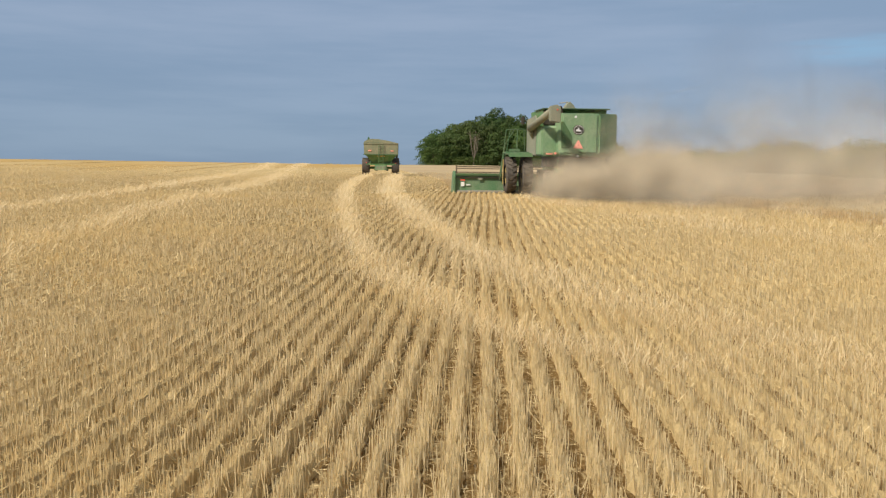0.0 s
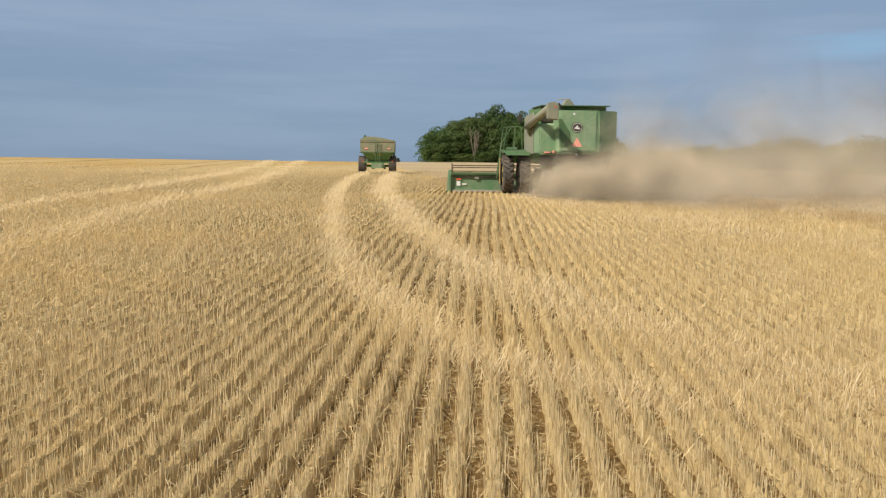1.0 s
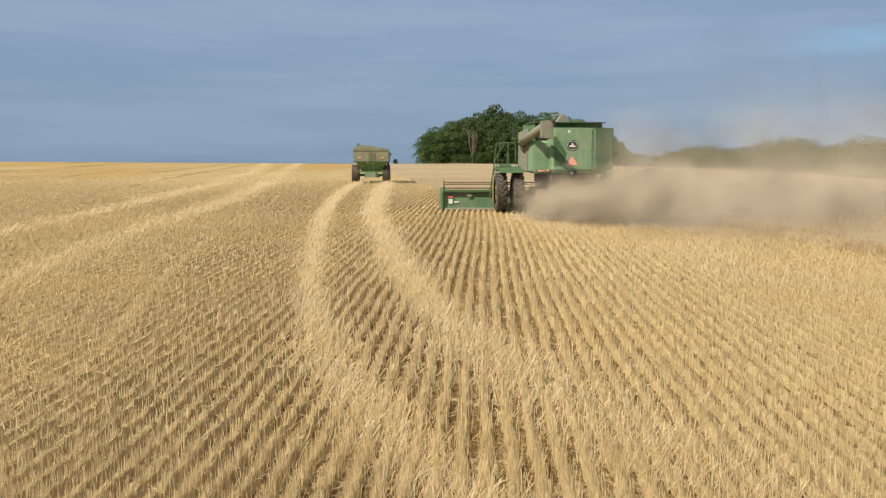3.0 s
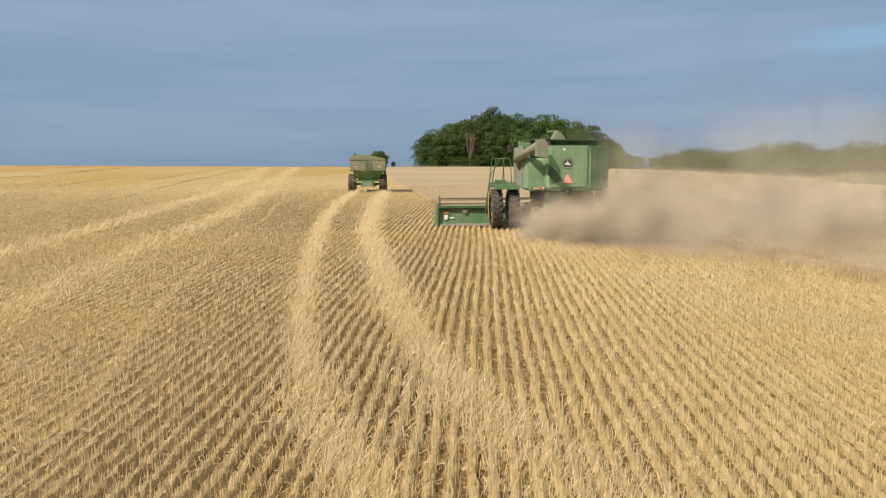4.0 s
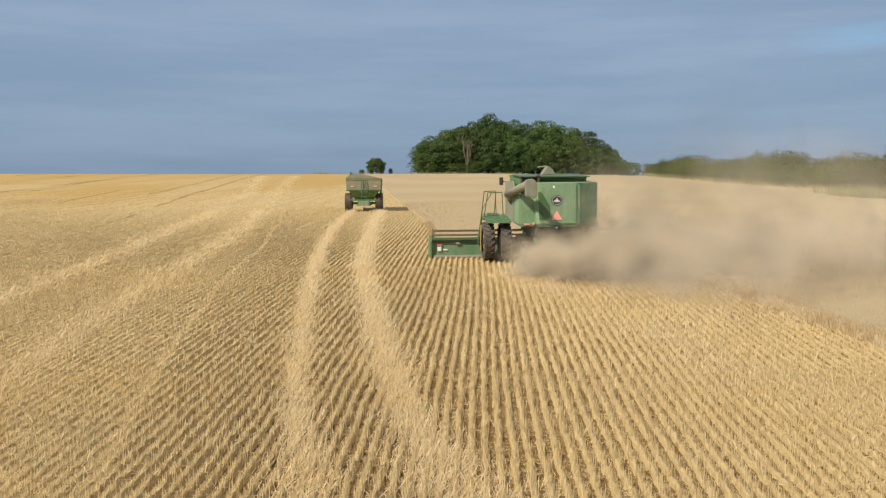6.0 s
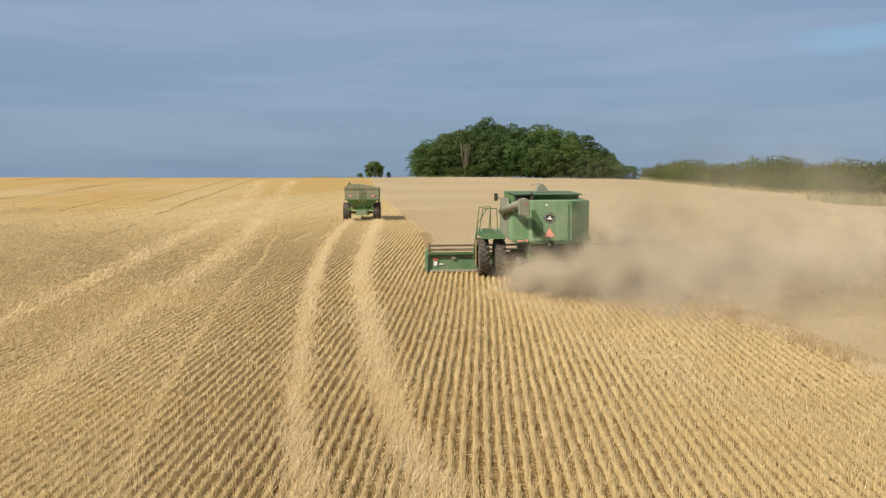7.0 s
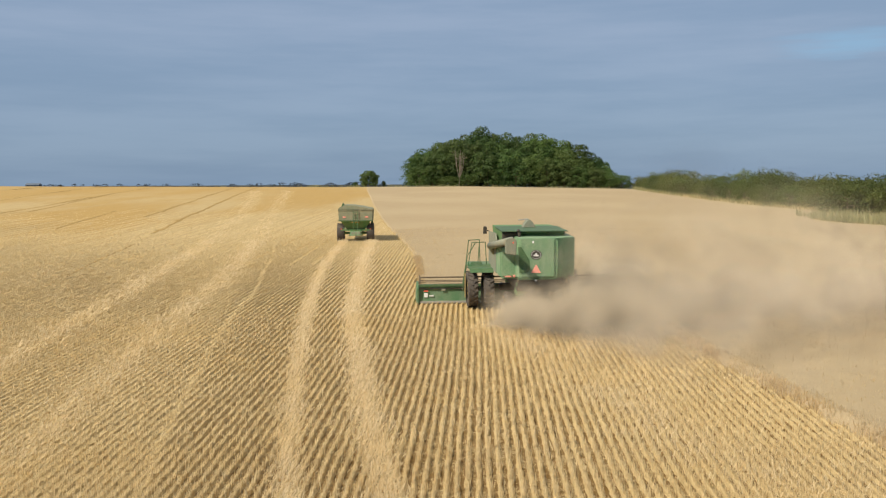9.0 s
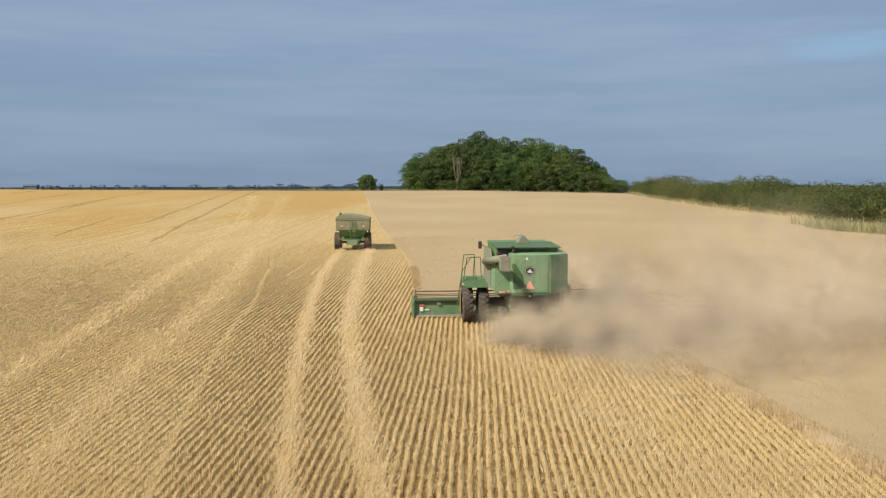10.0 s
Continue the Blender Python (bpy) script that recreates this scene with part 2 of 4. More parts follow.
M_REEL = paint("dusty_reel", (0.10, 0.075, 0.05), dusty=(0.36, 0.28, 0.18), dust=0.6, rough=0.8)
M_STEEL = paint("worn_steel", (0.42, 0.41, 0.38), dust=0.45, rough=0.4, metal=0.5)
M_GREYPANEL = paint("dusty_grey_panel", (0.19, 0.22, 0.165), dust=0.45, rough=0.7)
M_GLASS = paint("dark_glass", (0.02, 0.025, 0.03), dust=0.15, rough=0.1)


# ---- the lie of the land ----
LAND = [(-60, -3.2), (-20, -2.75), (0, -2.25), (10, -1.9), (25, -1.1), (48, -0.33), (58, -0.13), (70, 0.35), (90, 0.97), (120, 1.9), (160, 3.0), (210, 4.4), (255, 5.35), (290, 5.7), (330, 5.2), (420, 2.5), (700, -3.0), (1500, -4.0), (5000, -4.0)]
_ly = np.array([a for a, _ in LAND], float)
_lz = np.array([b for _, b in LAND], float)
_fine = np.concatenate([np.arange(-60, 800, 1.0), np.arange(800, 5001, 20.0)])
_k = np.exp(-0.5 * (np.arange(-24, 25) / 8.0) ** 2)
_fz = np.interp(np.arange(-100, 860, 1.0), _ly, _lz)
_fz = np.convolve(_fz, _k / _k.sum(), "same")[40:-60]
_all = np.concatenate([_fz, np.interp(_fine[860:], _ly, _lz)])


def land(x, y):
    """Height of the ground."""
    x, y = np.asarray(x, float), np.asarray(y, float)
    z = np.interp(y, _fine, _all)
    fall = np.clip(y, 0, 320) / 300.0
    z = z - 0.022 * np.clip(x - 12, 0, 90) * fall
    z = z + 0.0075 * np.clip(-x - 20, 0, 160) * np.clip(y, 0, 300) / 290.0
    z = z + 0.05 * np.sin(x * 0.21 + 0.4) * np.sin(y * 0.13) * np.clip(y / 30.0, 0, 1)
    return z


def land1(x, y):
    return float(land(np.array([x]), np.array([y]))[0])


def quick_mesh(name, verts, faces, mat, smooth=False):
    """A mesh from arrays: faces is (count, corners)."""
    me = bpy.data.meshes.new(name)
    faces = np.asarray(faces, np.int32)
    verts = np.asarray(verts, np.float32)
    me.vertices.add(len(verts))
    me.vertices.foreach_set("co", verts.ravel())
    k = faces.shape[1]
    me.loops.add(faces.size)
    me.loops.foreach_set("vertex_index", faces.ravel())
    me.polygons.add(len(faces))
    me.polygons.foreach_set("loop_start", np.arange(0, faces.size, k, dtype=np.int32))
    me.polygons.foreach_set("use_smooth", np.full(len(faces), smooth))
    me.materials.append(mat)
    me.update(calc_edges=True)
    return me


def sheet(name, xs, ys, height, mat):
    gx, gy = np.meshgrid(xs, ys)
    v = np.stack([gx.ravel(), gy.ravel(), height(gx.ravel(), gy.ravel())], 1)
    nx, ny = len(xs), len(ys)
    i = (np.arange(ny - 1)[:, None] * nx + np.arange(nx - 1)[None, :]).ravel()
    f = np.stack([i, i + 1, i + nx + 1, i + nx], 1)
    return new(name, quick_mesh(name, v, f, mat, True))


gxs = np.concatenate([-np.geomspace(4500, 40, 30), np.linspace(-38, 38, 120), np.geomspace(40, 4500, 30)])
gys = np.concatenate([[-4500, -2000, -900, -400, -150], np.linspace(-60, 60, 160), np.geomspace(61, 480, 110), np.geomspace(500, 4800, 40)])
ground = tagged(sheet("ground", gxs, gys, land, M_GROUND), "harvested stubble field of dry straw over brown soil", "ground", kind="structure")

# ---- standing wheat: its cut edge runs round the combine ----
LEFT_EDGE = [(52.3, -0.45), (60, -0.55), (66, -0.75), (73, -1.1), (81, -1.8), (91, -3.1), (101, -4.5), (123, -7.2), (160, -11.0), (240, -18.4), (290, -22.5), (330, -26.0)]
RIGHT_EDGE = [(-30, 20.5), (5, 17.4), (16, 15.8), (23.6, 14.6), (29, 13.8), (35, 12.9), (44, 12.1), (52.3, 11.7)]


def left_edge(y):
    return np.interp(y, [a for a, _ in LEFT_EDGE], [b for _, b in LEFT_EDGE])


def right_edge(y):
    return np.interp(y, [a for a, _ in RIGHT_EDGE], [b for _, b in RIGHT_EDGE])


def crop_start(y):
    """x beyond which the wheat still stands at this y."""
    y = np.asarray(y, float)
    return np.where(y < 52.3, right_edge(y), left_edge(y))


def crop_end(y):
    """x where the field ends at the hedge."""
    return np.interp(np.asarray(y, float), [-60, 60, 105, 109, 113.5, 118, 123, 128, 144, 148, 160, 189, 225, 250, 290, 330], [92, 84, 62, 58.4, 55.6, 53.8, 53.6, 62.5, 63.5, 62, 59.4, 57.1, 57.5, 59, 64.5, 66])


CROP_H = 0.38
rng = np.random.default_rng(4)


def wobble(x, y, s):
    return np.sin(x * 1.7 * s + np.sin(y * 0.9 * s) * 2) * np.sin(y * 1.3 * s + np.sin(x * 0.7 * s) * 2.2)


def crop_sheet():
    ys = np.concatenate([np.linspace(-30, 52.29, 190), np.linspace(52.31, 110, 150), np.geomspace(111, 330, 110)])
    u = np.concatenate([[0, 0.0, 0.0], np.linspace(0, 1, 150) ** 1.5])
    nx = len(u)
    v, base = [], []
    for y in ys:
        a, b = float(crop_start(y)), float(crop_end(y))
        a = a + 0.08 * math.sin(y * 0.9) + 0.04 * math.sin(y * 2.3 + 1)
        xs = a + 0.22 + (b - a - 0.22) * u
        yy = np.full(nx, y)
        top = land(xs, yy) + CROP_H * float(np.interp(y, [53, 62, 85, 120], [1.0, 0.45, 0.35, 0.2])) + float(np.interp(y, [90, 130], [1.0, 0.15])) * (0.025 * wobble(xs, yy, 0.8) + 0.02 * wobble(xs + 9, yy, 2.9) + rng.normal(0, 0.018, nx))
        xs[0], xs[1], xs[2] = a - 0.22, a - 0.1, a + 0.05
        top[0] = land1(a, y) - 0.05
        top[1] -= 0.2
        top[2] -= 0.07
        top[-1] = land1(b, y)
        v.append(np.stack([xs, yy, top], 1))
    v = np.concatenate(v)
    ny = len(ys)
    i = (np.arange(ny - 1)[:, None] * nx + np.arange(nx - 1)[None, :]).ravel()
    f = np.stack([i, i + 1, i + nx + 1, i + nx], 1)
    return quick_mesh("standing_wheat", v, f, M_CROP, True)


tagged(new("standing_wheat", crop_sheet()), "dense uncut ripe wheat, pale beige, with a cut edge", "wheat crop", kind="stuff")


def blades(name, x, y, z, h, width, lean, mat, bend=0.0, seed=0):
    """Thin upright stalks: a tapered two-segment strip each."""
    r = np.random.default_rng(seed)
    n = len(x)
    a = r.uniform(0, 2 * np.pi, n)
    la = r.uniform(0, 2 * np.pi, n)
    lx, ly = np.cos(la) * lean, np.sin(la) * lean
    sx, sy = np.cos(a) * width * 0.5, np.sin(a) * width * 0.5
    v = np.empty((n, 4, 3), np.float32)
    for k, (sg, up) in enumerate(((-1, 0), (1, 0), (1, 1), (-1, 1))):
        t = 0.75 if up else 1.0
        v[:, k, 0] = x + sg * sx * t + up * lx * h
        v[:, k, 1] = y + sg * sy * t + up * ly * h
        v[:, k, 2] = z + up * h - (0.02 if not up else 0)
    f = np.arange(n * 4, dtype=np.int32).reshape(n, 4)
    return new(name, quick_mesh(name, v.reshape(-1, 3), f, mat))


# wheel lanes that the cart has pressed into the stubble, and older ones to the side
LANE_L = ([7, 8.5, 10, 15, 21, 27, 33, 40, 48, 58, 70, 88], [2.2, 0.6, -0.6, -2.3, -3.6, -4.4, -5.2, -6.0, -6.9, -7.8, -8.6, -9.0])
LANE_R = ([2, 5, 10, 15, 20, 25, 31, 38, 46, 54, 62, 72, 88], [7.5, 5.6, 2.7, 0.6, -0.7, -1.5, -2.3, -3.15, -4.1, -4.7, -5.1, -5.6, -6.1])
OLD = [([2, 26, 34, 43, 58, 82, 136, 200, 290], [-11.0, -12.3, -13.0, -13.8, -14.8, -17.2, -25.0, -34.0, -47.0]),
       ([2, 35, 46, 66, 85, 130, 200, 290], [-17.0, -18.4, -19.2, -21.0, -22.6, -28.5, -41.0, -58.0]),
       ([20, 66, 106, 160, 290], [-20.5, -30.0, -45.0, -62.0, -104.0]),
       ([20, 40, 70, 110, 160, 290], [-27.0, -33.0, -44.0, -60.0, -80.0, -132.0])]
RUT = ([14, 25, 30, 36, 40, 50, 59, 75, 110], [-6.6, -8.2, -9.0, -9.85, -10.3, -11.2, -12.0, -14.0, -19.5])


def lane_value(x, y):
    """1 inside a pressed lane, 0 well outside it."""
    v = np.zeros_like(x)
    for (ys, xs), half in ((LANE_L, 0.32), (LANE_R, 0.41)):
        start = np.clip((y - ys[0] + 0.5) / 1.5, 0, 1)
        spread = half + np.clip((20 - y) * 0.05, 0, 0.8) * (1.0 if half > 0.4 else 0.5)
        edge = 1.0 + 0.35 * np.sin(y * 1.1 + half * 9) * np.sin(y * 0.43) + 0.2 * np.sin(y * 3.7 + x)
        v = np.maximum(v, start * np.clip(1.6 - np.abs(x - np.interp(y, ys, xs)) / (spread * edge), 0, 1))
    for ys, xs in OLD:
        v = np.maximum(v, 0.35 * np.clip(1.7 - np.abs(x - np.interp(y, ys, xs)) / 0.4, 0, 1))
    return v * 0.72


ROW = 0.30
ux, uy = math.sin(ROW_AZ), math.cos(ROW_AZ)


def wedge(y, margin=2.0):
    """Half the width of the field that is built in detail at this y."""
    return np.maximum(0.56 * (np.asarray(y, float) + 8) + margin, 11.0)


def row_line(row, s):
    """Where a drill row lies at s metres along it."""
    q = row * ROW + 0.05 * np.sin(s * 0.21 + row * 0.01) + 0.014 * np.sin(s * 1.9 + row * 1.7)
    return q * uy + s * ux, s * uy - q * ux


def row_points(y0, y1, per_metre, spread, seed, margin=2.0):
    """Points along the drill rows in a wedge of the field."""
    r = np.random.default_rng(seed)
    half = float(wedge(y1, margin))
    area_rows = int(2 * half / ROW)
    n = int(area_rows * (y1 - y0) * per_metre)
    row = r.integers(-area_rows // 2, area_rows // 2 + 1, n)
    s = r.uniform(y0 - 2, y1 + 2, n)
    x, y = row_line(row, s)
    x = x + np.clip(r.normal(0, spread, n), -2.2 * spread, 2.2 * spread) * (1 + 0.4 * trampled(x, y) + 0.25 * np.clip(wobble(x, y, 0.35), 0, 1))
    keep = (y > y0) & (y < y1) & (np.abs(x) < wedge(y, margin)) & (x < crop_start(y) - 0.1)
    gap = wobble(x, y, 0.5) + 0.5 * wobble(x + 31, y, 1.9)
    keep &= ~rut(x, y) | (r.uniform(0, 1, n) < 0.65)
    keep &= r.uniform(0, 1, n) < np.clip(1.05 - 0.35 * np.clip(gap - 0.4, 0, 1), 0, 1)
    return x[keep], y[keep], r


CHAFF = ([6, 14, 25, 33, 43.5], [14.3, 11.8, 8.7, 6.5, 3.6])


def chaffed(x, y):
    """0 to 1: the strip that the combine has strewn with chaff."""
    return np.clip((x - np.interp(y, *CHAFF)) / 2.0 + 0.7, 0, 1) * (np.asarray(y) < 50)


def trampled(x, y):
    """0 to 1: the part of the field that was cut earlier and driven over more."""
    return np.clip((-x - 0.14 * y - 4.6) / 2.5 + 0.5, 0, 1)


def rut(x, y):
    """True in the bare rut along the edge of that part."""
    return (np.abs(x - np.interp(y, *RUT) + 0.1 * np.sin(y * 0.31)) < 0.18) & (y > 14)


def stubble(y0, y1, per_metre, width, seed, hgt=0.21, spread=0.045, fade=None):
    x, y, r = row_points(y0, y1, per_metre, spread, seed)
    if fade:
        k = r.uniform(0, 1, len(x)) < np.clip((fade[1] - y) / (fade[1] - fade[0]), 0, 1)
        x, y = x[k], y[k]
    lane = lane_value(x, y)
    stand = r.uniform(0, 1, len(x)) > lane
    left = trampled(x, y)
    h = hgt * r.uniform(0.65, 1.15, len(x)) * (1 - 0.2 * left)
    lean = np.abs(r.normal(0.0, 0.13, len(x))) + 0.10 * left
    xs, ys = x[stand], y[stand]
    blades("stubble", xs, ys, land(xs, ys), h[stand], width * r.uniform(0.6, 1.4, stand.sum()), lean[stand], M_STUBBLE, seed=seed)
    xp, yp = x[~stand] + r.normal(0, 0.09, (~stand).sum()), y[~stand]
    hp = hgt * r.uniform(0.55, 1.0, len(xp))
    blades("pressed_straw", xp, yp, land(xp, yp), hp, width * r.uniform(0.7, 1.6, len(xp)), np.abs(r.normal(0.5, 0.4, len(xp))), M_PALE, seed=seed + 1)


def row_bodies(y0, y1, step, seed, top, fat=1.0, ends=None):
    """The dense foot of every stubble row, as a low ragged ridge."""
    r = np.random.default_rng(seed)
    V, F, base = [], [], 0
    half = float(wedge(y1))
    for row in range(-int(half / ROW) - 8, int(half / ROW) + 8):
        s = np.arange(y0, y1 + step, step)
        x, y = row_line(np.full(len(s), row), s)
        ok = (np.abs(x) < wedge(y)) & (x < crop_start(y) - 0.15)
        if ends:
            ok &= s < r.uniform(*ends)
        if ok.sum() < 3:
            continue
        i0, i1 = np.argmax(ok), len(ok) - np.argmax(ok[::-1])
        x, y = x[i0:i1], y[i0:i1]
        n = len(x)
        lane = lane_value(x, y)
        h = top * r.uniform(0.7, 1.25, n) * (1 - 0.42 * lane) * (1 - 0.2 * chaffed(x, y)) * (1 - 0.32 * trampled(x, y)) * np.clip((105 - y) / 50, 0.15, 1) * np.where(rut(x, y), 0.45, 1)
        z = land(x, y)
        wd = fat * r.uniform(0.8, 1.2, n)
        ring = []
        for off, up in ((-0.085, -0.1), (-0.055, 0.75), (-0.012, 1.0), (0.035, 0.85), (0.085, -0.1)):
            jit = r.normal(0, 0.012, n)
            ring.append(np.stack([x + off * wd + jit, y, z + h * up * r.uniform(0.85, 1.15, n)], 1))
        v = np.stack(ring, 1).reshape(-1, 3)
        i = (np.arange(n - 1)[:, None] * 5 + np.arange(4)[None, :]).ravel() + base
        F.append(np.stack([i, i + 1, i + 6, i + 5], 1))
        V.append(v)
        base += len(v)
    new("stubble", quick_mesh("stubble", np.concatenate(V), np.concatenate(F), M_RIDGE))


def lane_straw(y0, y1, count, length, width, seed, lanes=None):
    """Flattened straw that covers the wheel lanes from edge to edge."""
    r = np.random.default_rng(seed)
    X, Y = [], []
    lanes = lanes or [(LANE_L, 0.36, 0.16), (LANE_R, 0.51, 0.28)] + [(o, 0.9, 0.11) for o in OLD[:2]]
    for (ys, xs), half, amount in lanes:
        k = int(count * amount)
        if ys[0] >= y1:
            continue
        y = r.uniform(max(y0, ys[0]), y1, k)
        spread = half + np.clip((20 - y) * 0.05, 0, 0.8) * (1.0 if half > 0.5 else 0.5)
        X.append(np.interp(y, ys, xs) + np.clip(r.normal(0, 0.7, k), -2.0, 2.0) * spread * (1 + 0.35 * np.sin(y * 0.9 + half * 7) * np.sin(y * 0.31)))
        Y.append(y)
    x, y = np.concatenate(X), np.concatenate(Y)
    ok = (np.abs(x) < wedge(y)) & (x < crop_start(y) - 0.1)
    x, y = x[ok], y[ok]
    n = len(x)
    a = r.normal(0.5 * np.pi - ROW_AZ, 0.5, n)
    ln = length * r.uniform(0.5, 1.3, n) / 2
    tilt = np.abs(r.normal(0, 0.4, n))
    dx, dy, dz = np.cos(a) * ln, np.sin(a) * ln, tilt * ln
    px, py = -np.sin(a) * width / 2, np.cos(a) * width / 2
    z = land(x, y) + 0.015 + dz + r.uniform(0.0, 0.10, n)
    v = np.empty((n, 4, 3), np.float32)
    for k, (e, s) in enumerate(((-1, -1), (1, -1), (1, 1), (-1, 1))):
        v[:, k, 0] = x + e * dx + s * px
        v[:, k, 1] = y + e * dy + s * py
        v[:, k, 2] = z + e * dz + s * width * 0.2
    new("pressed_straw", quick_mesh("pressed_straw", v.reshape(-1, 3), np.arange(n * 4).reshape(n, 4), M_PALE))


def finish_stuff(name, label, category):
    for ob in scene.objects:
        if ob.name.split(".")[0] == name:
            tagged(ob, label, category, kind="stuff")


stubble(-20.0, 2.0, 45, 0.012, 10, 0.24, 0.05)
stubble(2.0, 11.0, 210, 0.0075, 11, 0.24, 0.047)
stubble(11.0, 24.0, 80, 0.012, 12, 0.235, 0.045)
stubble(24.0, 46.0, 26, 0.022, 13, 0.22, 0.038)
stubble(46.0, 110.0, 9, 0.028, 14, 0.17, 0.03, (44, 110))
stubble(60.0, 150.0, 1.2, 0.08, 15, 0.08, 0.06, (70, 150))
row_bodies(-20.0, 1.1, 0.3, 19, 0.115)
row_bodies(1.0, 24.1, 0.15, 16, 0.115)
row_bodies(24.0, 50.2, 0.25, 17, 0.11, 1.15)
row_bodies(50.0, 150.0, 0.7, 18, 0.105, 1.05, (70, 150))
lane_straw(2.0, 14.0, 15000, 0.24, 0.007, 24)
lane_straw(14.0, 36.0, 30000, 0.24, 0.011, 25)
lane_straw(36.0, 90.0, 30000, 0.30, 0.021, 26)
lane_straw(88.0, 230.0, 26000, 0.26, 0.022, 34, [(o, 1.3, 0.14) for o in OLD[:2]])
# chaff spread behind the combine on its last pass
lane_straw(6.0, 43.5, 15000, 0.26, 0.012, 29, [(CHAFF, 1.6, 1.0)])
WIDE = (CHAFF[0], [x + 3.0 for x in CHAFF[1]])
lane_straw(6.0, 43.5, 4500, 0.26, 0.012, 35, [(WIDE, 3.2, 1.0)])


def litter(y0, y1, count, length, width, seed, side=False):
    """Cut straws that lie about between the rows."""
    r = np.random.default_rng(seed)
    y = r.uniform(y0, y1, count)
    x = r.uniform(-1, 1, count) * (0.56 * (y + 8) + 1)
    if side:
        x = -0.14 * y - 4.6 - r.uniform(0, 1, count) * (0.42 * y + 2)
    ok = x < crop_start(y) - 0.1
    x, y = x[ok], y[ok]
    n = len(x)
    a = r.uniform(0, 2 * np.pi, n)
    ln = length * r.uniform(0.4, 1.3, n) / 2
    dx, dy, dz = np.cos(a) * ln, np.sin(a) * ln, r.normal(0, 0.35, n) * ln
    px, py = -np.sin(a) * width / 2, np.cos(a) * width / 2
    z = land(x, y) + 0.02 + np.abs(dz) + r.uniform(0, 0.05, n)
    v = np.empty((n, 4, 3), np.float32)
    for k, (e, s) in enumerate(((-1, -1), (1, -1), (1, 1), (-1, 1))):
        v[:, k, 0] = x + e * dx + s * px
        v[:, k, 1] = y + e * dy + s * py
        v[:, k, 2] = z + e * dz + s * width * 0.2
    new("straw_litter", quick_mesh("straw_litter", v.reshape(-1, 3), np.arange(n * 4).reshape(n, 4), M_LITTER))


litter(2.0, 12.0, 16000, 0.20, 0.005, 21)
litter(12.0, 30.0, 16000, 0.24, 0.009, 22)
litter(30.0, 60.0, 12000, 0.26, 0.016, 23)
litter(4.0, 30.0, 30000, 0.20, 0.007, 27, True)
litter(30.0, 80.0, 14000, 0.22, 0.011, 28, True)


def wheel_track(ys, xs, width, seed):
    """An old wheel track: a narrow, broken strip of dark pressed straw."""
    y = np.arange(ys[0], ys[-1], 0.8)
    x = np.interp(y, ys, xs) + 0.12 * np.sin(y * 0.17 + seed) + 0.06 * np.sin(y * 0.71)
    wd = width * np.clip(0.62 + 0.35 * np.sin(y * 0.23 + seed) * np.sin(y * 0.61) + np.random.default_rng(seed).normal(0, 0.16, len(y)), 0.05, 1.1)
    v = []
    for side, up in ((-0.5, -0.01), (-0.2, 0.05), (0.2, 0.05), (0.5, -0.01)):
        v.append(np.stack([x + side * wd, y, land(x + side * wd, y) + up], 1))
    v = np.stack(v, 1).reshape(-1, 3)
    i = (np.arange(len(y) - 1)[:, None] * 4 + np.arange(3)[None, :]).ravel()
    tagged(new("wheel_track", quick_mesh("wheel_track", v, np.stack([i, i + 1, i + 5, i + 4], 1), M_TRACK)), "narrow dark wheel track pressed into the stubble", "wheel track", kind="stuff")


for k, (ys, xs, width) in enumerate((
        ([100, 129, 200, 266, 285], [-32.5, -36.3, -45.5, -53.8, -56.5], 1.1),
        ([129, 131, 217, 285], [-42.6, -42.9, -53.7, -63.0], 1.2),
        ([107, 129, 145], [-46.5, -50.0, -52.6], 0.7),
        ([112, 138, 259, 285], [-64.5, -68.1, -84.0, -88.0], 1.4),
        ([142, 195, 240], [-65.7, -74.7, -82.0], 0.8),
        ([150, 181, 248, 285], [-84.0, -89.1, -99.6, -105.5], 1.4),
        ([150, 200, 285], [-100.0, -109.0, -123.0], 0.8),
        ([58, 72, 88], [-26.5, -28.6, -30.2], 0.45))):
    wheel_track(ys, xs, width, 40 + k)


def wheat_edge():
    """Stalks and ears that stand out of the uncut wheat, densest along its edge."""
    r = np.random.default_rng(31)
    n = 24000
    y = r.uniform(14, 75, n)
    d = r.normal(0.1, 0.16, n)
    x = crop_start(y) + d
    h1 = CROP_H * np.clip(0.75 + d, 0.3, 1.0) + r.normal(0.0, 0.07, n)
    m = 40000
    y2 = 14 + 90 * r.uniform(0, 1, m) ** 1.3
    x2 = crop_start(y2) + r.uniform(0, 1, m) ** 1.4 * 45
    x, y = np.concatenate([x, x2]), np.concatenate([y, y2])
    h = np.concatenate([h1, CROP_H + 0.05 + r.normal(0.0, 0.05, m)])
    h = h * np.interp(y, [53, 62], [1.0, 0.5])
    ok = x < crop_end(y)
    x, y, h = x[ok], y[ok], h[ok]
    blades("wheat_stalks", x, y, land(x, y), h, 0.02 * r.uniform(0.6, 1.5, len(x)), np.abs(r.normal(0.05, 0.1, len(x))), M_EAR, seed=32)


wheat_edge()
finish_stuff("stubble", "short cut wheat stubble standing in straight drill rows", "stubble")
finish_stuff("pressed_straw", "pale straw pressed flat by passing wheels", "straw")
finish_stuff("straw_litter", "loose chopped straw lying between the stubble rows", "straw")
finish_stuff("wheat_stalks", "ripe wheat stalks with ears at the cut edge", "wheat crop")


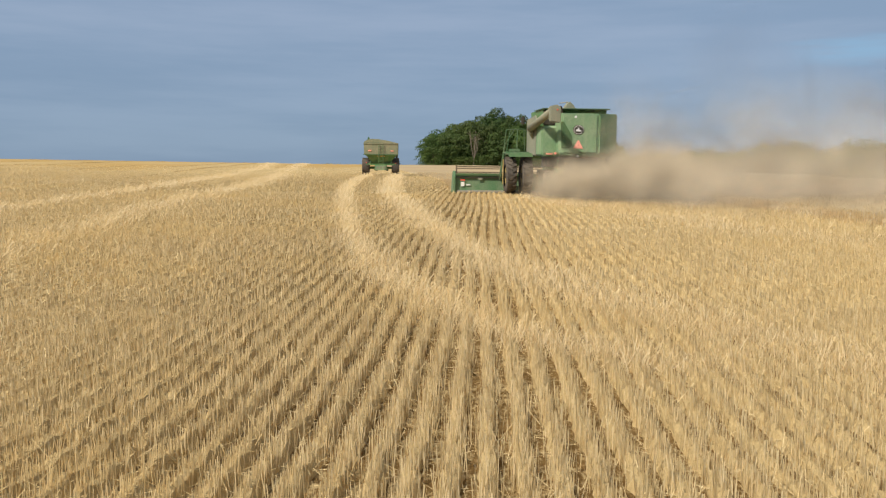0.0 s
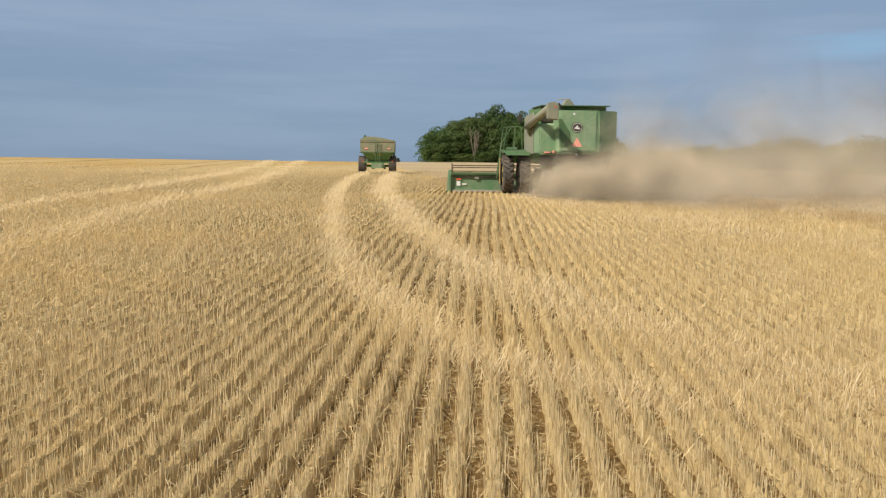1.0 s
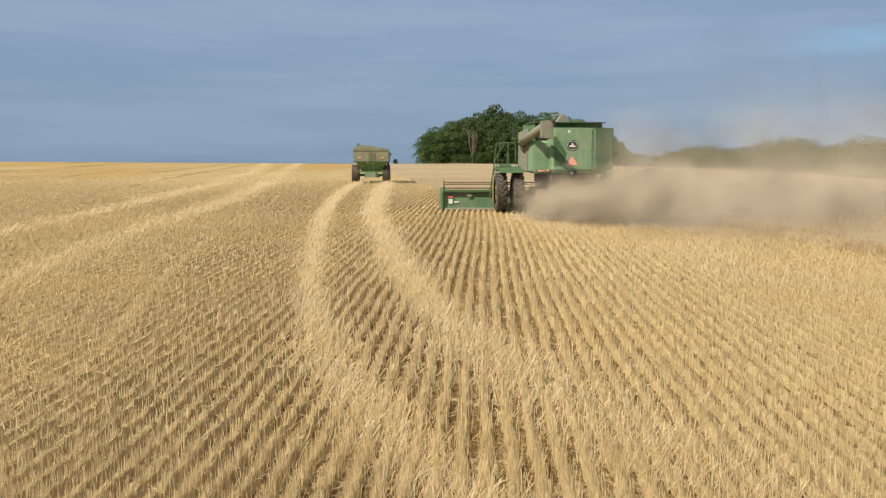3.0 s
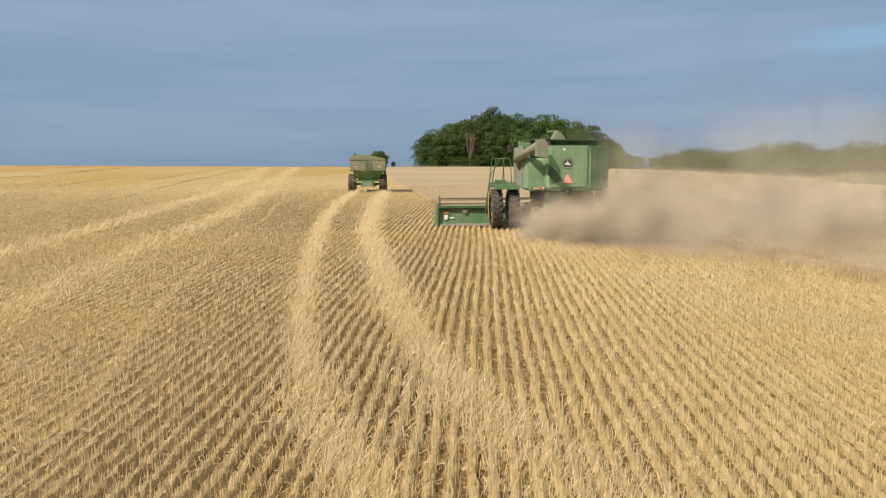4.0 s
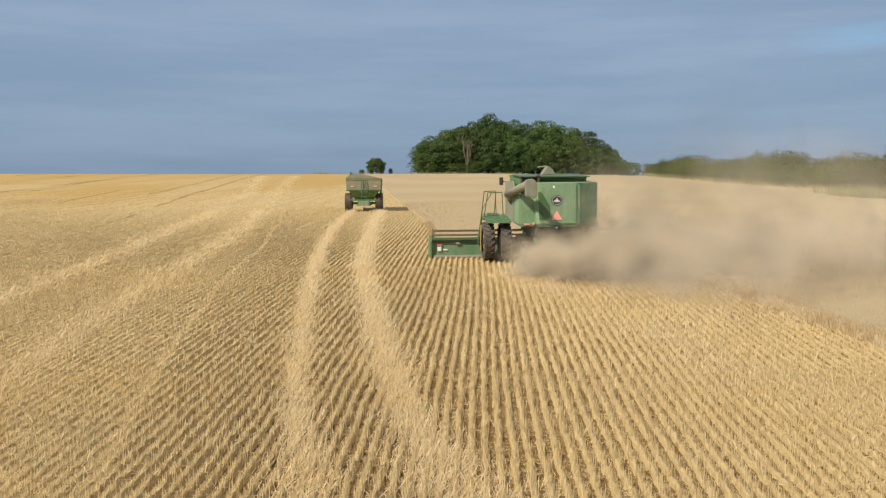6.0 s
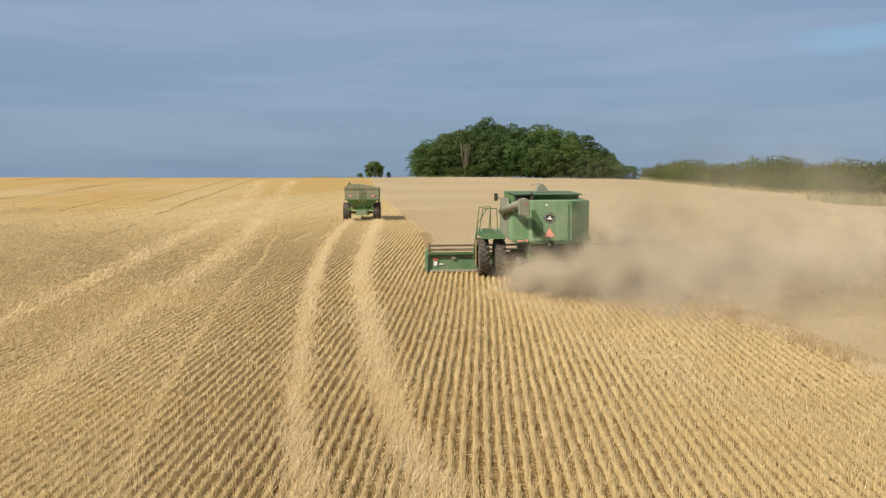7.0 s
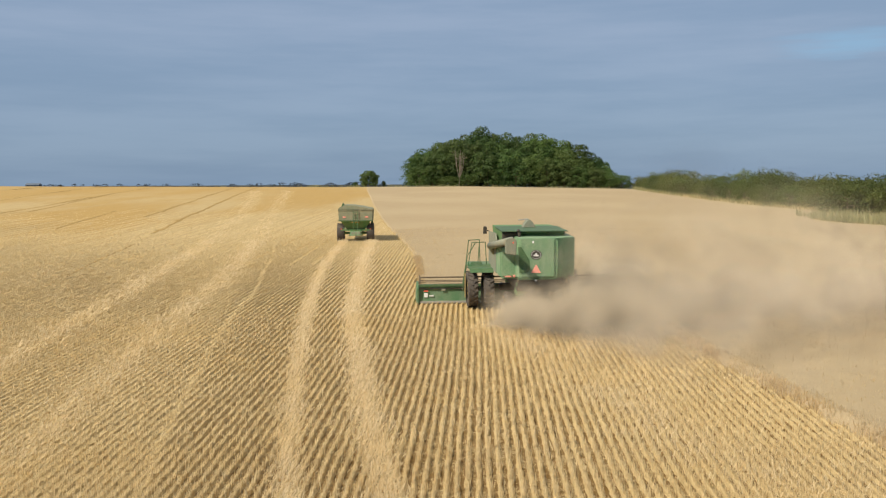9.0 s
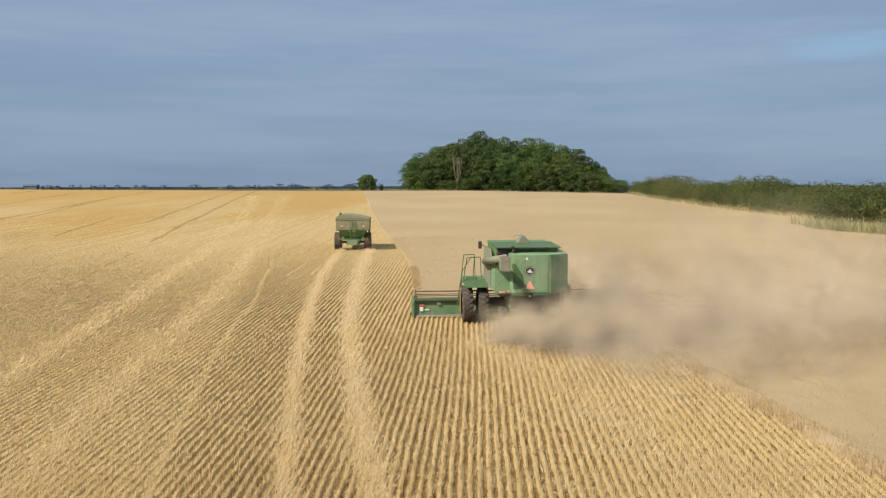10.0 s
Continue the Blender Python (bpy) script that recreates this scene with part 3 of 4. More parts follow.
# ---- small builders for things and parts ----
def part(name, bm, mat, parent=None, label="", smooth=False):
    """Links a bmesh as one mesh object, under a thing or a part."""
    me = bpy.data.meshes.new(name)
    bmesh.ops.recalc_face_normals(bm, faces=bm.faces)
    if smooth:
        for f in bm.faces:
            f.smooth = True
    bm.to_mesh(me)
    bm.free()
    me.materials.append(mat)
    ob = new(name, me)
    if parent:
        ob.parent = parent
    if label:
        tagged(ob, label)
    return ob


def box(bm, lo, hi, bevel=0.0, taper=None):
    """A box between two corners; taper scales its top about its middle."""
    lo, hi = Vector(lo), Vector(hi)
    c, s = (lo + hi) / 2, hi - lo
    vs = bmesh.ops.create_cube(bm, size=1.0)["verts"]
    for v in vs:
        t = taper if taper and v.co.z > 0 else (1, 1)
        v.co = Vector((c.x + v.co.x * s.x * t[0], c.y + v.co.y * s.y * t[1], c.z + v.co.z * s.z))
    if bevel:
        es = {e for v in vs for e in v.link_edges}
        bmesh.ops.bevel(bm, geom=list(es), offset=bevel, segments=2, affect="EDGES")


def rod(bm, a, b, r, sides=10, r2=None):
    a, b = Vector(a), Vector(b)
    d = b - a
    m = Matrix.Translation((a + b) / 2) @ d.to_track_quat("Z", "Y").to_matrix().to_4x4()
    bmesh.ops.create_cone(bm, cap_ends=True, segments=sides, radius1=r, radius2=r if r2 is None else r2, depth=d.length, matrix=m)


def tube(bm, pts, r, sides=8):
    for a, b in zip(pts, pts[1:]):
        rod(bm, a, b, r, sides)
    for p in pts[1:-1]:
        bmesh.ops.create_icosphere(bm, subdivisions=1, radius=r * 1.02, matrix=Matrix.Translation(p))


def prism(bm, outline, axis, lo, hi, bevel=0.0):
    """A plate: an outline in the plane across the axis, drawn out from lo to hi."""
    def at(p, k):
        return {"x": (k, p[0], p[1]), "y": (p[0], k, p[1]), "z": (p[0], p[1], k)}[axis]
    a = [bm.verts.new(at(p, lo)) for p in outline]
    b = [bm.verts.new(at(p, hi)) for p in outline]
    n = len(outline)
    fs = [bm.faces.new(a), bm.faces.new(b[::-1])]
    fs += [bm.faces.new((a[i], a[(i + 1) % n], b[(i + 1) % n], b[i])) for i in range(n)]
    if bevel:
        es = {e for f in fs for e in f.edges}
        bmesh.ops.bevel(bm, geom=list(es), offset=bevel, segments=2, affect="EDGES")


def thing(name, at, label, category, group=""):
    ob = new(name)
    ob.empty_display_size = 0.3
    ob.matrix_world = at
    return tagged(ob, label, category, group)


# ---- trees ----
def crown_mesh(name, seed, lumps, leaf, count, mat):
    """A crown of leaf sprays on many overlapping lumps; lumps are (centre, radii)."""
    r = np.random.default_rng(seed)
    vol = np.array([a[0] * a[1] + a[2] for _, a in lumps])
    share = (count * vol / vol.sum()).astype(int)
    P, N = [], []
    for (c, a), k in zip(lumps, share):
        d = r.normal(0, 1, (k, 3))
        d[:, 2] = np.where(d[:, 2] < -0.5, -d[:, 2], d[:, 2])
        d /= np.linalg.norm(d, axis=1)[:, None]
        rad = 1.0 + np.clip(r.normal(0, 0.09, k), -0.3, 0.14) + 0.14 * np.sin(d[:, 0] * 7 + seed) * np.sin(d[:, 1] * 6 + 1) * np.sin(d[:, 2] * 7)
        P.append(np.array(c) + d * rad[:, None] * np.array(a))
        N.append(d)
    P, N = np.concatenate(P), np.concatenate(N)
    N = N + r.normal(0, 0.28, N.shape)
    N /= np.linalg.norm(N, axis=1)[:, None]
    t = np.cross(N, r.normal(0, 1, N.shape))
    t /= np.linalg.norm(t, axis=1)[:, None]
    b = np.cross(N, t)
    s = leaf * r.uniform(0.5, 1.4, len(P))[:, None]
    v = np.stack([P - t * s * 0.55, P - b * s * 0.32 + N * s * 0.1, P + t * s * 0.6, P + b * s * 0.35 + N * s * 0.12], 1)
    return quick_mesh(name, v.reshape(-1, 3), np.arange(len(P) * 4).reshape(-1, 4), mat)


def limbs(bm, r, height, base_r, targets, lean=0.0):
    top = Vector((lean, 0, height * 0.55))
    rod(bm, (0, 0, -0.3), top * 0.5, base_r, 8, base_r * 0.75)
    rod(bm, top * 0.5, top, base_r * 0.75, 8, base_r * 0.45)
    for p in targets:
        a = top * r.uniform(0.4, 1.0)
        p = Vector(p)
        k = a.lerp(p, 0.55) + Vector((0, 0, 0.06 * height))
        rod(bm, a, k, base_r * 0.38, 6, base_r * 0.25)
        rod(bm, k, p, base_r * 0.25, 6, base_r * 0.08)


def tree(name, at, seed, height, width, mat, leaf=0.4, count=5200, bottom=0.12, label="", category="tree", group=""):
    r = random.Random(seed)
    ob = thing(name, at, label, category, group)
    lumps = []
    h0 = height * bottom
    mid, up = h0 + (height - h0) * 0.42, (height - h0) * 0.5
    n = 40
    for i in range(n):
        f = (i + 0.5) / n
        dz = -0.75 + 1.7 * f
        ring = math.sqrt(max(0.02, 1 - min(1.0, abs(dz)) ** 2.4))
        a = i * 2.4 + r.uniform(-0.5, 0.5)
        d = width * 0.44 * ring * r.uniform(0.72, 1.08)
        s = width * r.uniform(0.10, 0.185)
        lumps.append(((math.cos(a) * d, math.sin(a) * d, mid + up * dz * r.uniform(0.86, 1.06)), (s * 1.1, s * 1.1, s * r.uniform(0.6, 0.85))))
    lumps.append(((0, 0, h0 + (height - h0) * 0.45), (width * 0.30, width * 0.30, (height - h0) * 0.38)))
    bm = bmesh.new()
    limbs(bm, r, height, max(0.06, height * 0.022), [c for c, _ in lumps[4:38:4]])
    part("trunk", bm, M_BARK, ob)
    cr = new("crown", crown_mesh("crown", seed, lumps, leaf, count, mat))
    cr.parent = ob
    return ob


def place(x, y, turn=0.0, sx=1.0, sz=None, sink=0.0):
    return Matrix.LocRotScale((x, y, land1(x, y) - sink), Euler((0, 0, turn)), (sx, sx, sx if sz is None else sz))


GROVE = "broad-leaved trees of the grove"
L_GROVE = "dense dark green broad-leaved tree in a rounded grove"
kinds = [tree("grove_tree", place(-200 - 30 * k, -300), 100 + k, (13.0, 15.0, 14.0, 11.5)[k], (12.0, 12.5, 14.0, 12.0)[k], M_LEAF, 0.46, 7600, 0.02, L_GROVE, "tree", GROVE) for k in range(4)]


def stand(ob, x, y, turn, sx, sz):
    made = copy_thing(ob, Matrix.Identity(4))
    made.matrix_basis = place(x, y, turn, sx, sz, 0.2)
    return made


r = random.Random(9)
# the grove's outline: height over width, rising to two domes and falling away to the right
G_X = [-10, -6, -2, 3, 7, 12, 17, 22, 27, 33, 38, 44, 50, 55, 60, 65]
G_H = [9.5, 12.6, 14.8, 16.2, 17.6, 19.4, 20.8, 19.8, 17.6, 20.2, 19.4, 17.4, 14.8, 12.0, 10.0, 8.4]
count = 0
for depth, rowx, frac in ((296, 5.6, 0.56), (301, 6.0, 0.80), (307, 6.4, 1.0), (314, 7.5, 0.97)):
    x = -5.2 + (depth - 296) * 0.12
    while x < 63.5 - (depth - 296) * 0.2:
        h = np.interp(x, G_X, G_H) * frac * r.uniform(0.90, 1.05)
        k = kinds[count % 4]
        base_h = (13.0, 15.0, 14.0, 11.5)[count % 4]
        base_w = (12.0, 12.5, 14.0, 12.0)[count % 4]
        if 3.0 < x < 12.5 and depth < 303:
            h *= 0.45
        stand(k, x, depth + r.uniform(-1.5, 1.5), r.uniform(0, 6.28), max(0.62, min(1.12, 0.78 * h / base_h + 0.16)) * r.uniform(0.9, 1.1), h / base_h)
        count += 1
        x += rowx * r.uniform(0.8, 1.2)
for ob in kinds:
    for o in (*ob.children_recursive, ob):
        bpy.data.objects.remove(o)


def bare_tree(x, y, height, seed):
    """A dead, leafless tree whose pale limbs show at the front of the grove."""
    rr = random.Random(seed)
    ob = thing("dead_tree", place(x, y), "bare grey-brown dead tree among green grove trees", "tree")
    bm = bmesh.new()
    rod(bm, (0, 0, -0.3), (0.2, 0, height * 0.35), 0.2, 8, 0.15)
    for i in range(8):
        a = rr.uniform(0, 6.28)
        z0 = height * rr.uniform(0.08, 0.35)
        k = Vector((math.cos(a) * rr.uniform(0.5, 1.7), math.sin(a) * 0.8, height * rr.uniform(0.45, 0.66)))
        e = Vector((k.x * rr.uniform(1.2, 1.9), k.y * 1.5, height * rr.uniform(0.75, 1.0)))
        rod(bm, (0.1, 0, z0), k, 0.13, 6, 0.09)
        rod(bm, k, e, 0.09, 6, 0.03)
        for _ in range(4):
            q = k.lerp(e, rr.uniform(0.1, 0.9))
            rod(bm, q, q + Vector((rr.uniform(-1.5, 1.5), rr.uniform(-0.8, 0.8), rr.uniform(0.3, 1.4))), 0.045, 5, 0.015)
    part("trunk", bm, M_DEAD, ob)


bare_tree(8.2, 293.6, 12.4, 3)
lone = tree("lone_tree", place(-21.9, 296, 0.4), 55, 5.4, 5.6, M_LEAF, 0.34, 6500, 0.02, "small rounded lone tree on the field's crest", "tree")
tree("small_bush", place(-26.8, 297), 57, 1.6, 1.8, M_LEAF, 0.25, 500, 0.05, "low dark bush beside the lone tree", "bush")
tree("small_bush", place(-17.2, 298), 58, 2.2, 1.4, M_LEAF, 0.25, 500, 0.05, "slender low bush near the grove", "bush")

# ---- hedge along the field's edge ----
HEDGE = "bushes of the hedge"
L_BUSH = "dusty olive-green hedge bush at the field's edge"
bushes = [tree("hedge_bush", place(-200 - 30 * k, -300), 200 + k, (5.0, 5.6, 4.4)[k], (7.0, 6.4, 7.5)[k], M_BUSH, 0.24, 2600, 0.02, L_BUSH, "bush", HEDGE) for k in range(3)]
r = random.Random(12)
i = 0
y = 134.0
while y < 300:
    x = float(crop_end(y)) + 3.8
    for dx, s in ((0.0, 0.9), (5.0, 1.15), (11.0, 1.3)):
        if dx > 6 and y > 200:
            continue
        b = bushes[i % 3]
        i += 1
        k = 0.95 * s * r.uniform(0.78, 1.12)
        stand(b, x + dx + r.uniform(-1, 1), y + dx * 0.4 + r.uniform(-1.5, 1.5), r.uniform(0, 6.28), k * r.uniform(0.85, 1.1), k * r.uniform(0.82, 1.1))
    y += 5.2 * r.uniform(0.8, 1.25) * (1 + (y - 100) / 250)
for x in np.arange(64, 104, 5.5):
    for dy, s in ((0, 1.0), (5, 1.2)):
        stand(bushes[i % 3], x + r.uniform(-1, 1), 136 + dy - (x - 58) * 0.35 + r.uniform(-1, 1), r.uniform(0, 6), s * r.uniform(0.9, 1.2), s * r.uniform(0.85, 1.3))
        i += 1
for ob in bushes:
    for o in (*ob.children_recursive, ob):
        bpy.data.objects.remove(o)


def reeds():
    """Tall dry grass in front of the hedge."""
    q = np.random.default_rng(61)
    n = 5200
    x = q.uniform(53.9, 84, n)
    y = np.interp(x, [53.8, 55.6, 58.4, 62, 84], [119, 114, 109.5, 105.5, 62]) + np.abs(q.normal(0, 6.0, n))
    y = np.minimum(y, 128 + 0.2 * (x - 54))
    m = 1100
    y2 = q.uniform(124, 285, m)
    x2 = crop_end(y2) + np.abs(q.normal(0, 0.7, m))
    x3 = np.concatenate([q.normal(c, 3.5, 150) for c in (-38, -27, -11, -2, 4, 22, 41, 55)])
    y3 = 290.0 + np.abs(q.normal(0, 1.2, len(x3)))
    x, y = np.concatenate([x, x2, x3]), np.concatenate([y, y2, y3])
    h = np.concatenate([0.5 + 1.3 * q.uniform(0, 1, n) ** 1.5, q.uniform(0.3, 1.1, m), q.uniform(0.2, 0.8, len(x3))])
    blades("tall_grass", x, y, land(x, y), h, 0.07 * q.uniform(0.5, 1.5, len(x)), np.abs(q.normal(0.12, 0.2, len(x))), M_REED, seed=62)


reeds()
finish_stuff("tall_grass", "tall dry pale grass and reeds before the hedge", "grass")


def far_woods():
    """Lines of trees on the plain beyond the crest."""
    q = np.random.default_rng(71)
    lumps = []
    for _ in range(210):
        x = q.uniform(-1250, 1000)
        s = q.uniform(2.6, 4.2)
        lumps.append(((x, 2000 + q.uniform(-60, 400), -4 + s * 0.6), (s * q.uniform(3.0, 8.0), s * 2, s)))
    for _ in range(46):
        x = q.uniform(-1150, 250)
        s = q.uniform(4.6, 7.2)
        lumps.append(((x, 2450 + q.uniform(0, 300), -3 + s * 0.8), (s * q.uniform(0.9, 3.2), s, s)))
    return crown_mesh("far_woods", 72, lumps, 3.2, 22000, M_FAR)


tagged(new("far_woods", far_woods()), "dark line of woods on the far plain, haze blue in its colour", "woods", kind="stuff")


def far_barn(x, y, wide, high):
    """A long barn on the far plain: walls under a low gable roof."""
    ob = thing("barn", Matrix.Translation((x, y, -4.2)), "long blue-grey barn on the far plain", "barn")
    bm = bmesh.new()
    box(bm, (-wide / 2, 0, 0), (wide / 2, 14, high * 0.7))
    part("wall", bm, M_BARN, ob)
    bm = bmesh.new()
    prism(bm, [(-1, high * 0.68), (15, high * 0.68), (15, high * 0.74), (7, high), (-1, high * 0.74)], "x", -wide / 2 - 1, wide / 2 + 1)
    part("roof", bm, M_BARN, ob)


far_barn(-915, 2020, 30, 14.5)

# ---- the dust that the combine throws out ----
def soft_puffs(name, puffs, mat, seed):
    """Dust as overlapping faint tufts that lie every way; a puff is centre, spread, depth (how much it hides) and tuft size."""
    q = np.random.default_rng(seed)
    P, S = [], []
    for c, a, depth, size in puffs:
        wide = math.hypot(a[0], size * 0.25) * math.hypot(a[2], size * 0.25)
        k = int(depth * 2 * math.pi * wide / (0.087 * DUST_COVER * size * size))
        P.append(np.array(c) + np.clip(q.normal(0, 1, (k, 3)), -2.2, 2.2) * np.array(a))
        S.append(size * q.uniform(0.75, 1.3, k))
    P, S = np.concatenate(P), np.concatenate(S)
    ok = P[:, 2] > land(P[:, 0], P[:, 1]) - 0.1
    P, S = P[ok], S[ok]
    n = len(P)
    N = q.normal(0, 1, (n, 3))
    N /= np.linalg.norm(N, axis=1)[:, None]
    t = np.cross(N, q.normal(0, 1, (n, 3)))
    t /= np.linalg.norm(t, axis=1)[:, None]
    b = np.cross(N, t)
    h = S[:, None] * 0.5
    v = np.stack([P - t * h - b * h, P + t * h - b * h, P + t * h + b * h, P - t * h + b * h], 1)
    me = quick_mesh(name, v.reshape(-1, 3), np.arange(n * 4).reshape(n, 4), mat)
    uv = me.uv_layers.new(name="puff")
    uv.data.foreach_set("uv", np.tile(np.array([0, 0, 1, 0, 1, 1, 0, 1], np.float32), n))
    return new(name, me)


soft_puffs("dust_cloud", [
    ((4.4, 42.6, 0.05), (0.6, 0.8, 0.4), 0.9, 1.6),
    ((5.3, 43.2, 0.35), (0.6, 0.6, 0.45), 1.0, 1.6),
    ((6.2, 41.6, 0.4), (1.2, 1.1, 0.55), 1.7, 2.2),
    ((8.2, 40.9, 0.5), (1.5, 1.3, 0.6), 1.5, 2.6),
    ((9.9, 43.4, 0.9), (1.0, 0.9, 0.65), 0.9, 2.2),
    ((10.2, 40.4, 0.45), (1.7, 1.5, 0.6), 0.8, 3.0),
], M_DUST, 81)
soft_puffs("dust_cloud", [
    ((12.2, 40.2, 0.55), (2.1, 1.8, 0.65), 0.6, 3.4),
    ((15.5, 41.0, 0.6), (3.0, 2.5, 0.7), 0.5, 4.0),
    ((21.0, 43.0, 0.8), (4.2, 3.2, 0.8), 0.45, 4.8),
    ((29.0, 46.0, 1.0), (6.0, 4.2, 0.9), 0.4, 5.6),
    ((10.2, 46.0, 0.7), (1.3, 1.2, 0.8), 0.8, 2.6),
    ((11.2, 49.0, 0.7), (2.0, 0.9, 0.8), 0.8, 3.0),
], M_DRIFT, 83)
soft_puffs("dust_haze", [
    ((8.8, 43.0, 2.3), (0.9, 0.8, 1.0), 0.22, 2.6),
    ((12.5, 43.5, 2.2), (2.6, 2.5, 1.0), 0.3, 4.6),
    ((20.0, 46.0, 2.6), (5.0, 3.5, 1.4), 0.22, 6.4),
    ((31.0, 50.0, 2.6), (7.0, 5.0, 1.4), 0.14, 7.5),
    ((19.0, 46.0, 4.6), (5.0, 3.0, 1.4), 0.05, 7.0),
    ((13.0, 34.5, 0.0), (3.2, 3.0, 0.45), 0.3, 3.4),
    ((9.0, 37.0, 0.0), (2.2, 1.8, 0.4), 0.3, 2.8),
    ((24.0, 38.0, 0.4), (6.0, 4.5, 0.7), 0.3, 4.8),
], M_HAZE, 82)
finish_stuff("dust_cloud", "billowing pale brown chaff dust drifting behind the combine", "dust")
finish_stuff("dust_haze", "thin haze of dust spreading over the wheat", "dust")


# ---- combine harvester: x to its right, y ahead, the rear of its hood at the origin ----
def wheel_parts(parent, x, y, r, width, rim_r, lugs=22, foot=0.0):
    """A tractor tyre with lugs under the machine, and its rim and hub."""
    bm = bmesh.new()
    prof = [(-0.5, 0.62), (-0.5, 0.86), (-0.40, 0.97), (0, 1.0), (0.40, 0.97), (0.5, 0.86), (0.5, 0.62)]
    seg = 36
    rings = []
    for s in range(seg):
        a = 2 * math.pi * s / seg
        rings.append([bm.verts.new((x + u * width, y + math.cos(a) * r * 0.96 * k, foot + r + math.sin(a) * r * 0.96 * k)) for u, k in prof])
    for s in range(seg):
        p, q = rings[s], rings[(s + 1) % seg]
        for k in range(len(prof) - 1):
            bm.faces.new((p[k], p[k + 1], q[k + 1], q[k]))
    for s in range(lugs):
        for side in (-1, 1):
            a = 2 * math.pi * (s + (0.5 if side > 0 else 0)) / lugs
            m = Matrix.Translation((x, y, foot + r)) @ Matrix.Rotation(a, 4, "X") @ Matrix.Translation((side * width * 0.25, 0, r * 0.97)) @ Matrix.Rotation(side * 0.6, 4, "Z")
            vs = bmesh.ops.create_cube(bm, size=1.0, matrix=m @ Matrix.Diagonal((width * 0.5, 0.07, 0.055, 1)))
    ty = part("tyre", bm, M_RUBBER, parent)
    bm = bmesh.new()
    bmesh.ops.create_cone(bm, cap_ends=True, segments=28, radius1=rim_r, radius2=rim_r, depth=width * 0.75, matrix=Matrix.Translation((x, y, foot + r)) @ Matrix.Rotation(math.pi / 2, 4, "Y"))
    part("rim", bm, M_YELLOW, parent)
    bm = bmesh.new()
    bmesh.ops.create_cone(bm, cap_ends=True, segments=14, radius1=0.17, radius2=0.14, depth=width * 0.95, matrix=Matrix.Translation((x, y, foot + r)) @ Matrix.Rotation(math.pi / 2, 4, "Y"))
    part("hub", bm, M_BLACK, parent)


def group_part(name, parent, label=""):
    """A part with pieces of its own."""
    ob = new(name)
    ob.parent = parent
    return tagged(ob, label) if label else ob


